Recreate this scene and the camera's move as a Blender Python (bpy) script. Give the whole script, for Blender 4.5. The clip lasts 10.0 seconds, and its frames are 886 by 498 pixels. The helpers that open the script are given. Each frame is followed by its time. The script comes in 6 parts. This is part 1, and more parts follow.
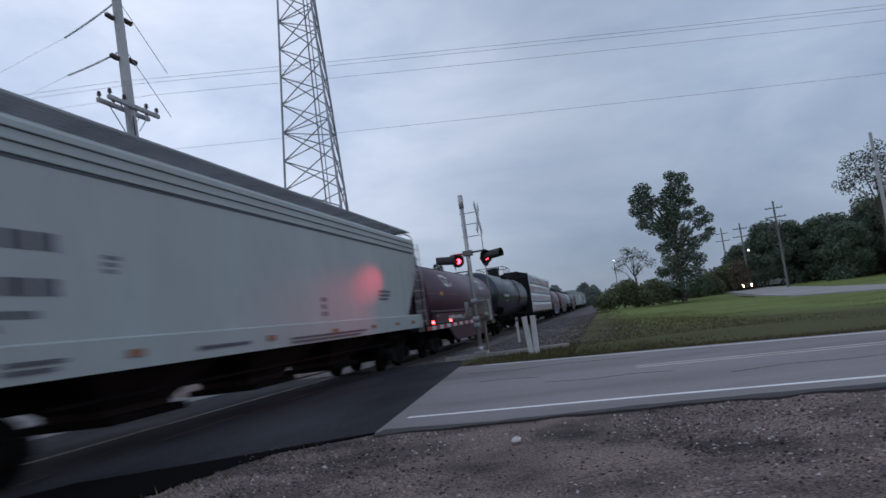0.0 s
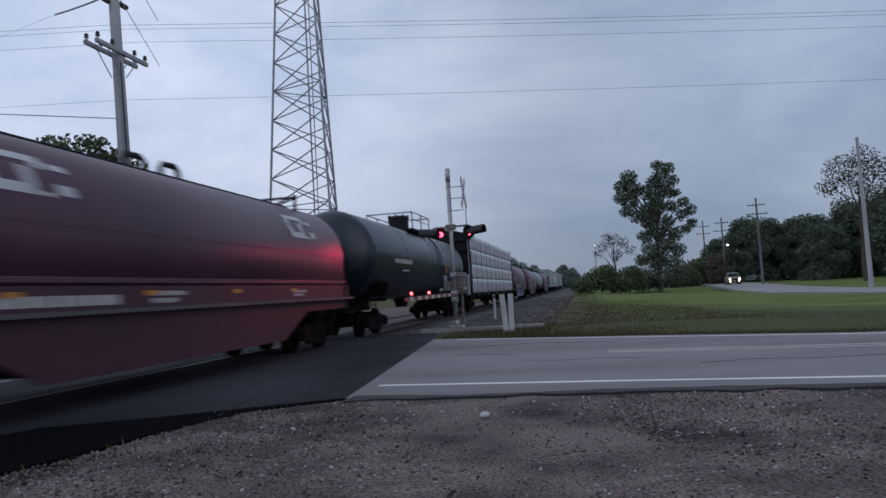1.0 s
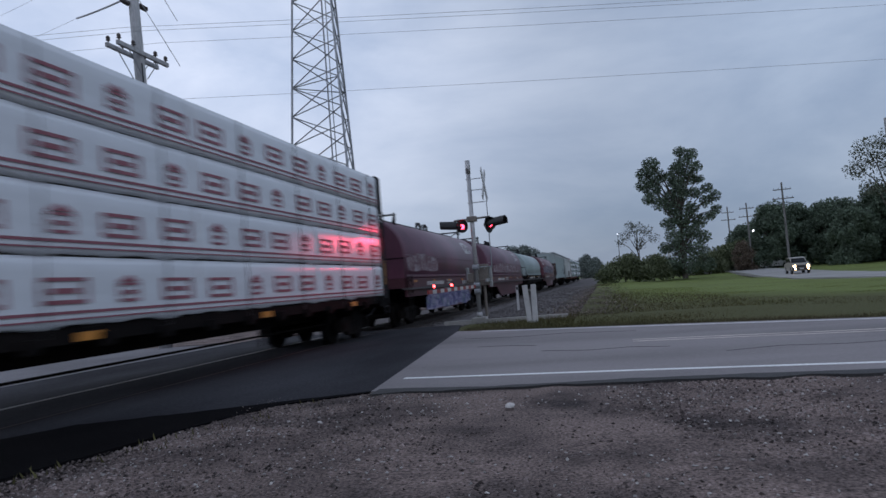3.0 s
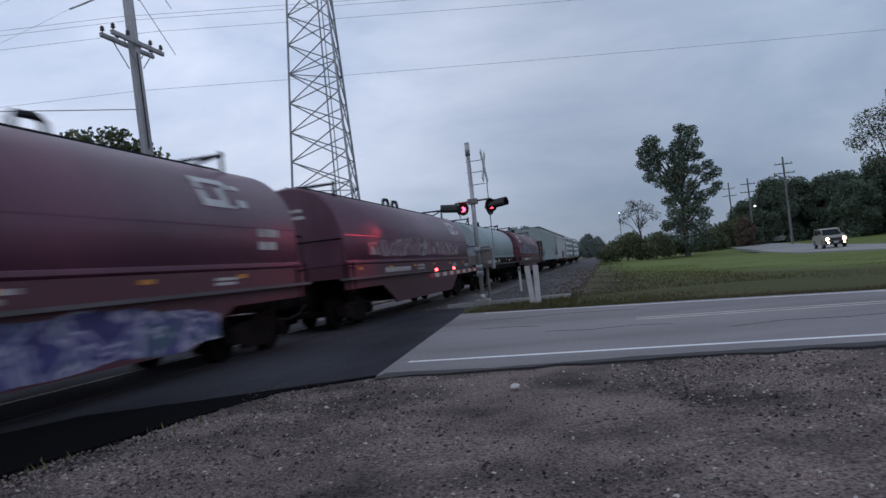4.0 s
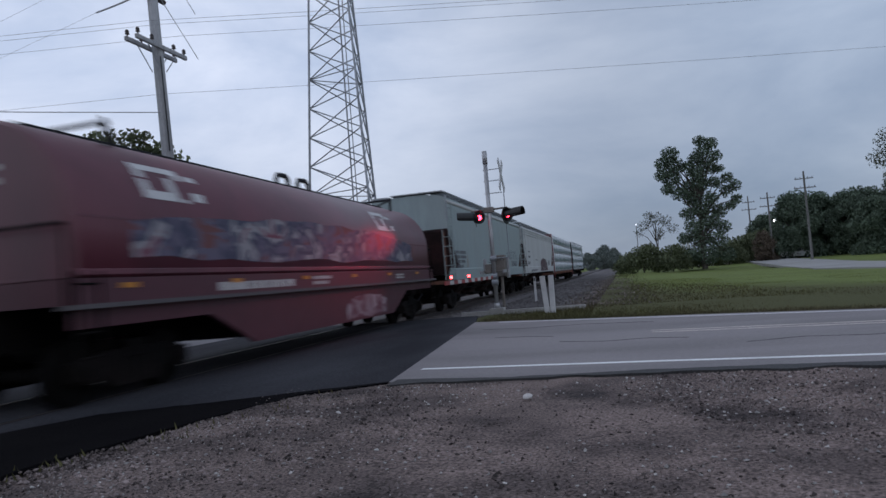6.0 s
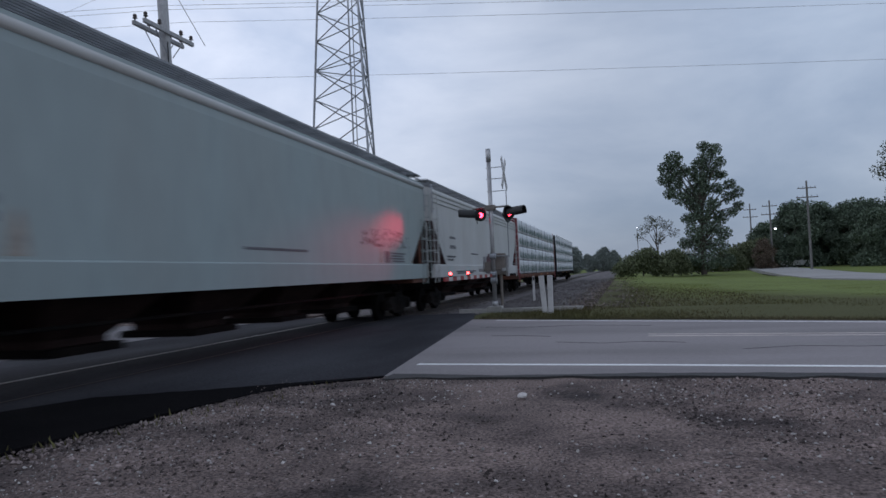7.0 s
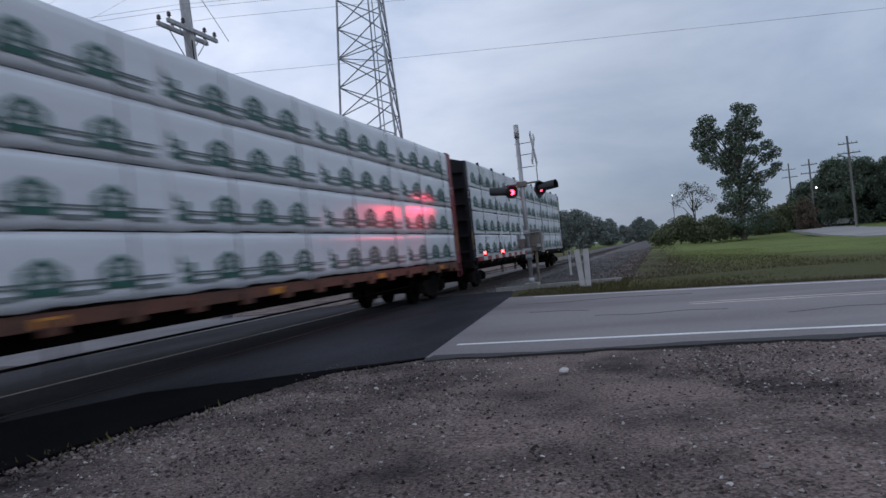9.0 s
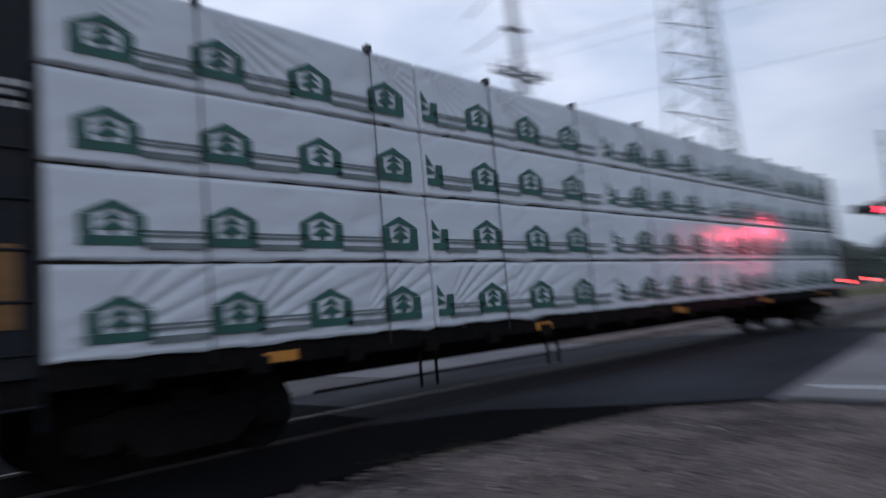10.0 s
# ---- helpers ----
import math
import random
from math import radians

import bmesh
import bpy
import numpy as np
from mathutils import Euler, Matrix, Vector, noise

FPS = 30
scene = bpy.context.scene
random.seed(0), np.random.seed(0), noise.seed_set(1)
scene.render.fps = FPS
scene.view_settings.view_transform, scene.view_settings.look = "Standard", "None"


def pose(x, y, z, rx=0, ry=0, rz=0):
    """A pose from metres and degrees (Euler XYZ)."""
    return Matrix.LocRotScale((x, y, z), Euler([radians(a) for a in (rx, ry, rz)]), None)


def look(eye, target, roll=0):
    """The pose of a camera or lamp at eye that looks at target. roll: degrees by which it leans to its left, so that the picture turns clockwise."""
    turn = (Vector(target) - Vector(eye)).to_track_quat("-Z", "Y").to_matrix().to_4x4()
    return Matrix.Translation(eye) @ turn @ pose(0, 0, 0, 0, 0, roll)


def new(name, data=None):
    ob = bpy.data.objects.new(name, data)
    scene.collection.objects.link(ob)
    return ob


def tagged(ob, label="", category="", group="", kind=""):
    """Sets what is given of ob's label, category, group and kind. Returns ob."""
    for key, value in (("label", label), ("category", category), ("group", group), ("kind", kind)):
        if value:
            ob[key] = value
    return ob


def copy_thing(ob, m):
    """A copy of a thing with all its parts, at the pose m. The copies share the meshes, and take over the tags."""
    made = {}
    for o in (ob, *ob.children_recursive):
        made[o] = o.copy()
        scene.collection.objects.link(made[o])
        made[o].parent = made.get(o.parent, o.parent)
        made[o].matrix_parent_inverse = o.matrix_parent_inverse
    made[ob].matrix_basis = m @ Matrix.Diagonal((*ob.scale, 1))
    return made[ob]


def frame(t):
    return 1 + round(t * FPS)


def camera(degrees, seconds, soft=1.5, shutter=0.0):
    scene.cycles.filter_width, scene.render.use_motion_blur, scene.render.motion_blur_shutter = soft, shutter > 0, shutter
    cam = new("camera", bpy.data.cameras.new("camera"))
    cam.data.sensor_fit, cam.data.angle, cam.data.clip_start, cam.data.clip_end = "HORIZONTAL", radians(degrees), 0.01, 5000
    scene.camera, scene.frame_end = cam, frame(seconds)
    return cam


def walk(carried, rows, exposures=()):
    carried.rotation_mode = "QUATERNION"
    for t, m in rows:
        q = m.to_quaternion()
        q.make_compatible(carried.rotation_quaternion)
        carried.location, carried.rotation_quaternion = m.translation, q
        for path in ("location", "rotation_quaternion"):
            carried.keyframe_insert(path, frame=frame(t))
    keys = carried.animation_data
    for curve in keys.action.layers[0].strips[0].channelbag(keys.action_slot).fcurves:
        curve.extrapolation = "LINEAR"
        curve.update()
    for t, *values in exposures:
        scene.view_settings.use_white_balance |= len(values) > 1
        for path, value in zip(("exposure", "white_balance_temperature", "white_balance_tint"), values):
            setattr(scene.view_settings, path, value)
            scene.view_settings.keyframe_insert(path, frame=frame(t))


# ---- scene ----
cam = camera(66.0, 10.0, shutter=0.42)

EYE = Vector((0, 0, 1.25))


def aim(yaw, pitch, roll):
    """The camera's pose at its one stand, from degrees."""
    a, b = radians(yaw), radians(pitch)
    way = Vector((-math.sin(a) * math.cos(b), math.cos(a) * math.cos(b), math.sin(b)))
    return look(EYE, EYE + way, roll)


PATH = [
    (0.0, 12.59, 6.08, -7.59), (0.5, 11.01, 4.89, -4.46), (1.0, 11.33, 3.66, -3.46), (1.5, 13.30, 4.17, -2.56),
    (2.0, 15.18, 3.45, -3.16), (2.5, 14.30, 2.81, -2.54), (2.7, 13.93, 3.17, -3.41), (3.8, 12.85, 1.96, -5.68),
    (4.0, 13.47, 1.75, -5.99), (4.5, 14.73, 3.26, -4.86), (5.0, 15.18, 2.41, -4.88), (5.5, 14.59, 2.20, -5.49),
    (5.7, 14.63, 2.27, -5.57), (6.8, 15.06, 3.04, -0.89), (7.0, 14.73, 2.19, -2.59), (7.5, 13.87, 1.68, -1.60),
    (8.0, 14.45, 1.60, -2.47), (8.5, 17.09, 1.60, -4.60), (9.0, 17.68, 0.77, -5.85), (9.5, 22.02, 1.45, -5.94),
    (9.6, 23.29, 1.36, -5.81), (9.7, 25.47, 2.32, -4.88), (9.8, 29.22, 2.79, -5.75), (9.9, 35.30, 4.18, -6.73),
    (10.0, 44.44, 5.72, -5.00)]
walk(cam, [(t, aim(a, b, c)) for t, a, b, c in PATH], exposures=[(0.0, -0.06, 6250, 14), (1.0, -0.17, 6220, 15), (2.0, -0.14, 6220, 15), (2.7, -0.10, 6220, 15), (4.0, -0.08, 6250, 15), (5.5, -0.10, 6300, 15), (7.5, 0.0, 6380, 15), (9.0, 0.02, 6380, 15), (10.0, -0.02, 6330, 15)])

# ---- sky and light ----
world = bpy.data.worlds.new("overcast_dusk")
scene.world = world
world.use_nodes = True
wn, wl = world.node_tree.nodes, world.node_tree.links
wn.clear()
out = wn.new("ShaderNodeOutputWorld")
bg = wn.new("ShaderNodeBackground")
sky = wn.new("ShaderNodeTexSky")
sky.sky_type, sky.sun_disc = "NISHITA", False
sky.sun_elevation, sky.sun_rotation = radians(32), radians(125)
coord = wn.new("ShaderNodeTexCoord")
stretch = wn.new("ShaderNodeMapping")
stretch.inputs["Scale"].default_value = (1.0, 1.0, 2.6)
clouds = wn.new("ShaderNodeTexNoise")
clouds.inputs["Scale"].default_value = 2.2
clouds.inputs["Detail"].default_value = 7.0
clouds.inputs["Roughness"].default_value = 0.56
clouds.inputs["Distortion"].default_value = 0.25
cloud_ramp = wn.new("ShaderNodeValToRGB")
cloud_ramp.color_ramp.elements[0].position = 0.36
cloud_ramp.color_ramp.elements[0].color = (0.42, 0.51, 0.66, 1)
cloud_ramp.color_ramp.elements[1].position = 0.66
cloud_ramp.color_ramp.elements[1].color = (0.68, 0.755, 0.88, 1)
split = wn.new("ShaderNodeSeparateXYZ")
# the sun has gone down to the left: the cloud cover is brighter on that side
west = wn.new("ShaderNodeMapRange")
west.interpolation_type = "SMOOTHSTEP"
west.inputs["From Min"].default_value, west.inputs["From Max"].default_value = 0.05, -0.55
west.inputs["To Min"].default_value, west.inputs["To Max"].default_value = 0.76, 1.34
high = wn.new("ShaderNodeMapRange")
high.inputs["From Min"].default_value, high.inputs["From Max"].default_value = 0.0, 0.30
high.inputs["To Min"].default_value, high.inputs["To Max"].default_value = 0.76, 1.04
both = wn.new("ShaderNodeMath")
both.operation = "MULTIPLY"
lit = wn.new("ShaderNodeMix")
lit.data_type, lit.blend_type = "RGBA", "MULTIPLY"
lit.inputs["Factor"].default_value = 1.0
mixed = wn.new("ShaderNodeMix")
mixed.data_type = "RGBA"
mixed.inputs["Factor"].default_value = 0.90
dim = wn.new("ShaderNodeMix")
dim.data_type, dim.blend_type = "RGBA", "MULTIPLY"
dim.inputs["Factor"].default_value = 1.0
dim.inputs["B"].default_value = (0.1, 0.1, 0.1, 1)
wl.new(coord.outputs["Generated"], stretch.inputs["Vector"])
wl.new(stretch.outputs["Vector"], clouds.inputs["Vector"])
wl.new(clouds.outputs["Fac"], cloud_ramp.inputs["Fac"])
wl.new(coord.outputs["Generated"], split.inputs["Vector"])
wl.new(split.outputs["X"], west.inputs["Value"])
wl.new(split.outputs["Z"], high.inputs["Value"])
tone = wn.new("ShaderNodeMapRange")
tone.data_type = "FLOAT_VECTOR"
tone.inputs[7].default_value, tone.inputs[8].default_value = (0.25, 0.25, 0.25), (-0.5, -0.5, -0.5)
tone.inputs[9].default_value, tone.inputs[10].default_value = (0.93, 1.01, 1.05), (1.03, 1.0, 0.955)
spread = wn.new("ShaderNodeCombineXYZ")
for k in range(3):
    wl.new(split.outputs["X"], spread.inputs[k])
wl.new(spread.outputs["Vector"], tone.inputs[6])
toned = wn.new("ShaderNodeMix")
toned.data_type, toned.blend_type = "RGBA", "MULTIPLY"
toned.inputs["Factor"].default_value = 1.0
wl.new(tone.outputs["Vector"], toned.inputs["B"])
wl.new(west.outputs["Result"], both.inputs[0])
wl.new(high.outputs["Result"], both.inputs[1])
wl.new(cloud_ramp.outputs["Color"], lit.inputs["A"])
wl.new(both.outputs["Value"], lit.inputs["B"])
wl.new(sky.outputs["Color"], dim.inputs["A"])
wl.new(dim.outputs["Result"], mixed.inputs["A"])
wl.new(lit.outputs["Result"], toned.inputs["A"])
wl.new(toned.outputs["Result"], mixed.inputs["B"])
wl.new(mixed.outputs["Result"], bg.inputs["Color"])
bg.inputs["Strength"].default_value = 1.0
wl.new(bg.outputs["Background"], out.inputs["Surface"])

# weak soft fill from behind right, added to brighten the train's near sides
fill_sun_data = bpy.data.lights.new("fill_sun", "SUN")
fill_sun_data.energy, fill_sun_data.angle, fill_sun_data.color = 0.25, radians(60), (0.95, 0.96, 1.0)
fill_sun = new("fill_sun", fill_sun_data)
fill_sun.matrix_world = look((70, -50, 55), (0, 10, 0))

# ---- materials ----


def mat(name, colour, rough=0.7, metal=0.0, big=(0.6, 0.25), fine=(14.0, 0.2), bump=0.15, stretched=(1, 1, 1), tint=None, pieces=0.0, spec=0.5):
    """A surface with broad stains and fine grain, in metres of the thing itself. tint: the colour of the stains."""
    m = bpy.data.materials.new(name)
    m.use_nodes = True
    n, l = m.node_tree.nodes, m.node_tree.links
    b = n["Principled BSDF"]
    b.inputs["Roughness"].default_value, b.inputs["Metallic"].default_value = rough, metal
    b.inputs["Specular IOR Level"].default_value = spec
    tc, mp = n.new("ShaderNodeTexCoord"), n.new("ShaderNodeMapping")
    mp.inputs["Scale"].default_value = stretched
    l.new(tc.outputs["Object"], mp.inputs["Vector"])
    noises = []
    for scale, detail in ((big[0], 5), (fine[0], 4)):
        t = n.new("ShaderNodeTexNoise")
        t.inputs["Scale"].default_value, t.inputs["Detail"].default_value = scale, detail
        l.new(mp.outputs["Vector"], t.inputs["Vector"])
        noises.append(t)
    stain = tint or tuple(c * 0.45 for c in colour)
    ramp = n.new("ShaderNodeMapRange")
    ramp.inputs["From Min"].default_value, ramp.inputs["From Max"].default_value = 0.4, 0.72
    ramp.inputs["To Max"].default_value = big[1] * 2
    l.new(noises[0].outputs["Fac"], ramp.inputs["Value"])
    mix = n.new("ShaderNodeMix")
    mix.data_type = "RGBA"
    mix.inputs["A"].default_value, mix.inputs["B"].default_value = (*colour, 1), (*stain, 1)
    l.new(ramp.outputs["Result"], mix.inputs["Factor"])
    grain = n.new("ShaderNodeMapRange")
    grain.inputs["From Min"].default_value, grain.inputs["From Max"].default_value = 0.25, 0.75
    grain.inputs["To Min"].default_value, grain.inputs["To Max"].default_value = 1 - fine[1], 1 + fine[1]
    l.new(noises[1].outputs["Fac"], grain.inputs["Value"])
    value = grain.outputs["Result"]
    if pieces:
        rnd = n.new("ShaderNodeObjectInfo").outputs["Random"] if pieces > 0 else n.new("ShaderNodeNewGeometry").outputs["Random Per Island"]
        r = n.new("ShaderNodeMapRange")
        r.inputs["To Min"].default_value, r.inputs["To Max"].default_value = 1 - abs(pieces), 1 + abs(pieces)
        l.new(rnd, r.inputs["Value"])
        p = n.new("ShaderNodeMath")
        p.operation = "MULTIPLY"
        l.new(value, p.inputs[0])
        l.new(r.outputs["Result"], p.inputs[1])
        value = p.outputs["Value"]
    mul = n.new("ShaderNodeMix")
    mul.data_type, mul.blend_type = "RGBA", "MULTIPLY"
    mul.inputs["Factor"].default_value = 1.0
    l.new(mix.outputs["Result"], mul.inputs["A"])
    l.new(value, mul.inputs["B"])
    l.new(mul.outputs["Result"], b.inputs["Base Color"])
    if bump:
        bp = n.new("ShaderNodeBump")
        bp.inputs["Strength"].default_value, bp.inputs["Distance"].default_value = bump, 0.02
        l.new(noises[1].outputs["Fac"], bp.inputs["Height"])
        l.new(bp.outputs["Normal"], b.inputs["Normal"])
    return m


def glow(name, colour, strength):
    m = bpy.data.materials.new(name)
    m.use_nodes = True
    b = m.node_tree.nodes["Principled BSDF"]
    b.inputs["Base Color"].default_value = (*colour, 1)
    b.inputs["Emission Color"].default_value, b.inputs["Emission Strength"].default_value = (*colour, 1), strength
    return m


def spray(name, colours, scale):
    """Sprayed lettering, unreadable: blots of several colours with hard borders."""
    m = bpy.data.materials.new(name)
    m.use_nodes = True
    n, l = m.node_tree.nodes, m.node_tree.links
    tc, t, r = n.new("ShaderNodeTexCoord"), n.new("ShaderNodeTexNoise"), n.new("ShaderNodeValToRGB")
    t.inputs["Scale"].default_value, t.inputs["Detail"].default_value, t.inputs["Distortion"].default_value = scale, 2.5, 1.2
    r.color_ramp.interpolation = "CONSTANT"
    for k, c in enumerate(colours):
        e = r.color_ramp.elements[0] if k == 0 else r.color_ramp.elements.new(0.30 + 0.45 * k / len(colours))
        e.color = (*c, 1)
    while len(r.color_ramp.elements) > len(colours):
        r.color_ramp.elements.remove(r.color_ramp.elements[-1])
    l.new(tc.outputs["Object"], t.inputs["Vector"])
    l.new(t.outputs["Fac"], r.inputs["Fac"])
    l.new(r.outputs["Color"], n["Principled BSDF"].inputs["Base Color"])
    n["Principled BSDF"].inputs["Roughness"].default_value = 0.6
    return m




def mown_and_rough():
    """Grass: bright mown lawn away from the road, rough olive growth towards road and track."""
    m = mat("grass", (0.150, 0.186, 0.058), 0.95, big=(0.16, 0.30), fine=(9, 0.3), bump=0.6, tint=(0.095, 0.105, 0.034), spec=0.1)
    n, l = m.node_tree.nodes, m.node_tree.links
    xyz, tc = n.new("ShaderNodeSeparateXYZ"), n.new("ShaderNodeTexCoord")
    l.new(tc.outputs["Object"], xyz.inputs["Vector"])

    def calc(op, a, b):
        q = n.new("ShaderNodeMath")
        q.operation = op
        for k, v in enumerate((a, b)):
            if isinstance(v, float):
                q.inputs[k].default_value = v
            else:
                l.new(v, q.inputs[k])
        return q.outputs["Value"]
    off = calc("ADD", calc("SUBTRACT", xyz.outputs["Y"], 17.0), calc("MULTIPLY", xyz.outputs["X"], 0.28))
    deep = calc("MULTIPLY", off, calc("MULTIPLY", calc("ADD", calc("MAXIMUM", xyz.outputs["X"], -4.0), 5.0), 0.0077))
    patchy = n.new("ShaderNodeTexNoise")
    patchy.inputs["Scale"].default_value, patchy.inputs["Detail"].default_value = 0.35, 4.0
    l.new(tc.outputs["Object"], patchy.inputs["Vector"])
    deep = calc("ADD", deep, calc("MULTIPLY", calc("SUBTRACT", patchy.outputs["Fac"], 0.5), 1.1))
    ramp = n.new("ShaderNodeMapRange")
    ramp.inputs["From Min"].default_value, ramp.inputs["From Max"].default_value = 0.75, 1.9
    l.new(deep, ramp.inputs["Value"])
    b = n["Principled BSDF"]
    was = b.inputs["Base Color"].links[0].from_socket
    mix = n.new("ShaderNodeMix")
    mix.data_type = "RGBA"
    mix.inputs["A"].default_value = (0.082, 0.082, 0.036, 1)
    l.new(ramp.outputs["Result"], mix.inputs["Factor"])
    l.new(was, mix.inputs["B"])
    l.new(mix.outputs["Result"], b.inputs["Base Color"])
    return m


M_GRASS = mown_and_rough()
M_BLADE = mat("grass_blade", (0.15, 0.175, 0.052), 0.9, big=(0.3, 0.35), fine=(5, 0.25), bump=0, tint=(0.14, 0.11, 0.05), pieces=-0.4, spec=0.1)
M_GRAVEL = mat("gravel_ground", (0.200, 0.152, 0.138), 0.95, big=(0.95, 0.5), fine=(42, 0.9), bump=1.0, tint=(0.030, 0.025, 0.026), spec=0.2)
M_STONE = mat("loose_stone", (0.202, 0.162, 0.152), 0.9, big=(0.95, 0.5), fine=(60, 0.25), bump=0.3, tint=(0.040, 0.034, 0.035), pieces=-0.85, spec=0.2)
M_BALLAST = mat("ballast_stone", (0.125, 0.112, 0.112), 0.95, big=(0.4, 0.35), fine=(22, 0.55), bump=1.0, pieces=-0.4, spec=0.2)
M_ROAD = mat("old_road_asphalt", (0.262, 0.236, 0.238), 0.88, big=(0.45, 0.42), fine=(45, 0.18), bump=0.35, stretched=(0.30, 1, 1), tint=(0.150, 0.138, 0.140), spec=0.3)
M_APRON = mat("dark_asphalt", (0.030, 0.030, 0.035), 0.93, big=(0.5, 0.5), fine=(40, 0.3), bump=0.4, stretched=(0.9, 0.35, 1), tint=(0.066, 0.066, 0.074), spec=0.06)
M_BLACKGROUND = mat("near_black_ground", (0.0065, 0.006, 0.0068), 0.96, big=(0.6, 0.4), fine=(40, 0.35), bump=0.5, tint=(0.012, 0.011, 0.012), spec=0.02)
M_OLDROAD = mat("worn_asphalt_beyond", (0.20, 0.19, 0.20), 0.9, big=(0.4, 0.35), fine=(40, 0.2), bump=0.3, tint=(0.11, 0.105, 0.11), spec=0.15)
M_TAR = mat("tar_seam", (0.035, 0.033, 0.033), 0.8, fine=(25, 0.3), bump=0.5)
M_LINE = mat("white_road_paint", (0.80, 0.80, 0.80), 0.8, big=(1.6, 0.16), fine=(30, 0.12), bump=0.2, tint=(0.42, 0.41, 0.41))
M_YELLOW = mat("yellow_road_paint", (0.66, 0.58, 0.53), 0.8, big=(1.4, 0.3), fine=(30, 0.2), bump=0.2, tint=(0.30, 0.27, 0.25))
M_CONC = mat("concrete", (0.36, 0.35, 0.33), 0.9, big=(1.5, 0.3), fine=(25, 0.2), bump=0.4)
M_RAIL = mat("worn_rail_steel", (0.15, 0.14, 0.135), 0.5, 0.7, big=(1.5, 0.3), fine=(30, 0.2), bump=0.1, tint=(0.12, 0.07, 0.05))
# rail steel with the shade of train and flangeway put into its colour
M_RAILSHADE = mat("shaded_rail_steel", (0.035, 0.026, 0.024), 0.7, 0.2, big=(1.5, 0.3), fine=(30, 0.2), bump=0.1)
M_TIE = mat("creosoted_wood", (0.06, 0.048, 0.04), 0.9, big=(2, 0.3), fine=(12, 0.3), bump=0.6, stretched=(0.3, 3, 3), pieces=0.3)
M_POLEWOOD = mat("weathered_pole_wood", (0.42, 0.42, 0.43), 0.9, big=(1.2, 0.3), fine=(20, 0.3), bump=0.5, stretched=(4, 4, 0.3))
M_FARWOOD = mat("dark_pole_wood", (0.17, 0.165, 0.16), 0.9, big=(1.2, 0.3), fine=(20, 0.3), bump=0.5, stretched=(4, 4, 0.3))
M_ROUGH = mat("dry_olive_blade", (0.088, 0.084, 0.036), 0.9, big=(0.3, 0.35), fine=(5, 0.25), bump=0, tint=(0.085, 0.065, 0.034), pieces=-0.4, spec=0.1)
M_FLECK = mat("pale_stone_chip", (0.40, 0.375, 0.36), 0.85, big=(3, 0.2), fine=(60, 0.2), bump=0.2, pieces=-0.45, spec=0.2)
M_LITTER = mat("dark_leaf_litter", (0.062, 0.050, 0.047), 0.9, big=(3, 0.2), fine=(60, 0.2), bump=0.2, pieces=-0.5, spec=0.1)
M_GALV = mat("galvanised_steel", (0.34, 0.355, 0.38), 0.55, 0.5, big=(1.0, 0.3), fine=(12, 0.15), bump=0.1)
M_ALU = mat("dull_aluminium", (0.45, 0.45, 0.46), 0.5, 0.6, big=(2, 0.35), fine=(18, 0.15), bump=0.15, tint=(0.22, 0.21, 0.21))
M_BLACK = mat("black_steel", (0.012, 0.013, 0.017), 0.65, 0.0, big=(1.5, 0.3), fine=(15, 0.25), bump=0.2, tint=(0.024, 0.022, 0.022), spec=0.25)
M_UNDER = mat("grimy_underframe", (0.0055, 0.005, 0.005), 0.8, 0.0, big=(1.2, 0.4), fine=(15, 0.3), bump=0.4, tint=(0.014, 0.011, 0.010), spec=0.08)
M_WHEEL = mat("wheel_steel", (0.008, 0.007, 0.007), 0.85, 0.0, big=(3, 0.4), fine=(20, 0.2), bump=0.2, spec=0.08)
M_HOPA = mat("light_grey_hopper_paint", (0.375, 0.415, 0.418), 0.6, big=(0.5, 0.22), fine=(5, 0.08), bump=0.05, stretched=(1, 1.2, 0.25), tint=(0.34, 0.325, 0.30))
M_HOPI = mat("grey_green_hopper_paint", (0.285, 0.345, 0.350), 0.6, big=(0.5, 0.22), fine=(5, 0.08), bump=0.05, stretched=(1, 1.2, 0.25), tint=(0.28, 0.295, 0.285))
M_HOPJ = mat("pale_hopper_paint", (0.50, 0.51, 0.51), 0.6, big=(0.5, 0.22), fine=(5, 0.08), bump=0.05, stretched=(1, 1.2, 0.25), tint=(0.37, 0.36, 0.34))
M_RUST = mat("rusted_steel", (0.15, 0.062, 0.04), 0.85, big=(1.2, 0.35), fine=(14, 0.3), bump=0.4, tint=(0.06, 0.035, 0.03))
# rust colour, darkened to carry the shade of the recessed hopper ends
M_SLOPE = mat("rusty_shaded_slope_sheet", (0.085, 0.042, 0.044), 0.8, big=(1.2, 0.4), fine=(10, 0.25), bump=0.1, tint=(0.028, 0.022, 0.022))
M_BAY = mat("rusty_dark_bay", (0.040, 0.024, 0.022), 0.85, big=(1.2, 0.4), fine=(12, 0.3), bump=0.3, tint=(0.016, 0.012, 0.012), spec=0.1)
M_STAIN = mat("thin_rust_stain", (0.30, 0.235, 0.19), 0.7, big=(2, 0.4), fine=(9, 0.3), bump=0, tint=(0.26, 0.29, 0.28))
M_GRATE = mat("galvanised_grating", (0.34, 0.35, 0.37), 0.6, 0.2, fine=(20, 0.2), bump=0.2)
M_WALK = mat("grimy_walkway_grating", (0.115, 0.10, 0.105), 0.75, 0.1, fine=(20, 0.3), bump=0.3)
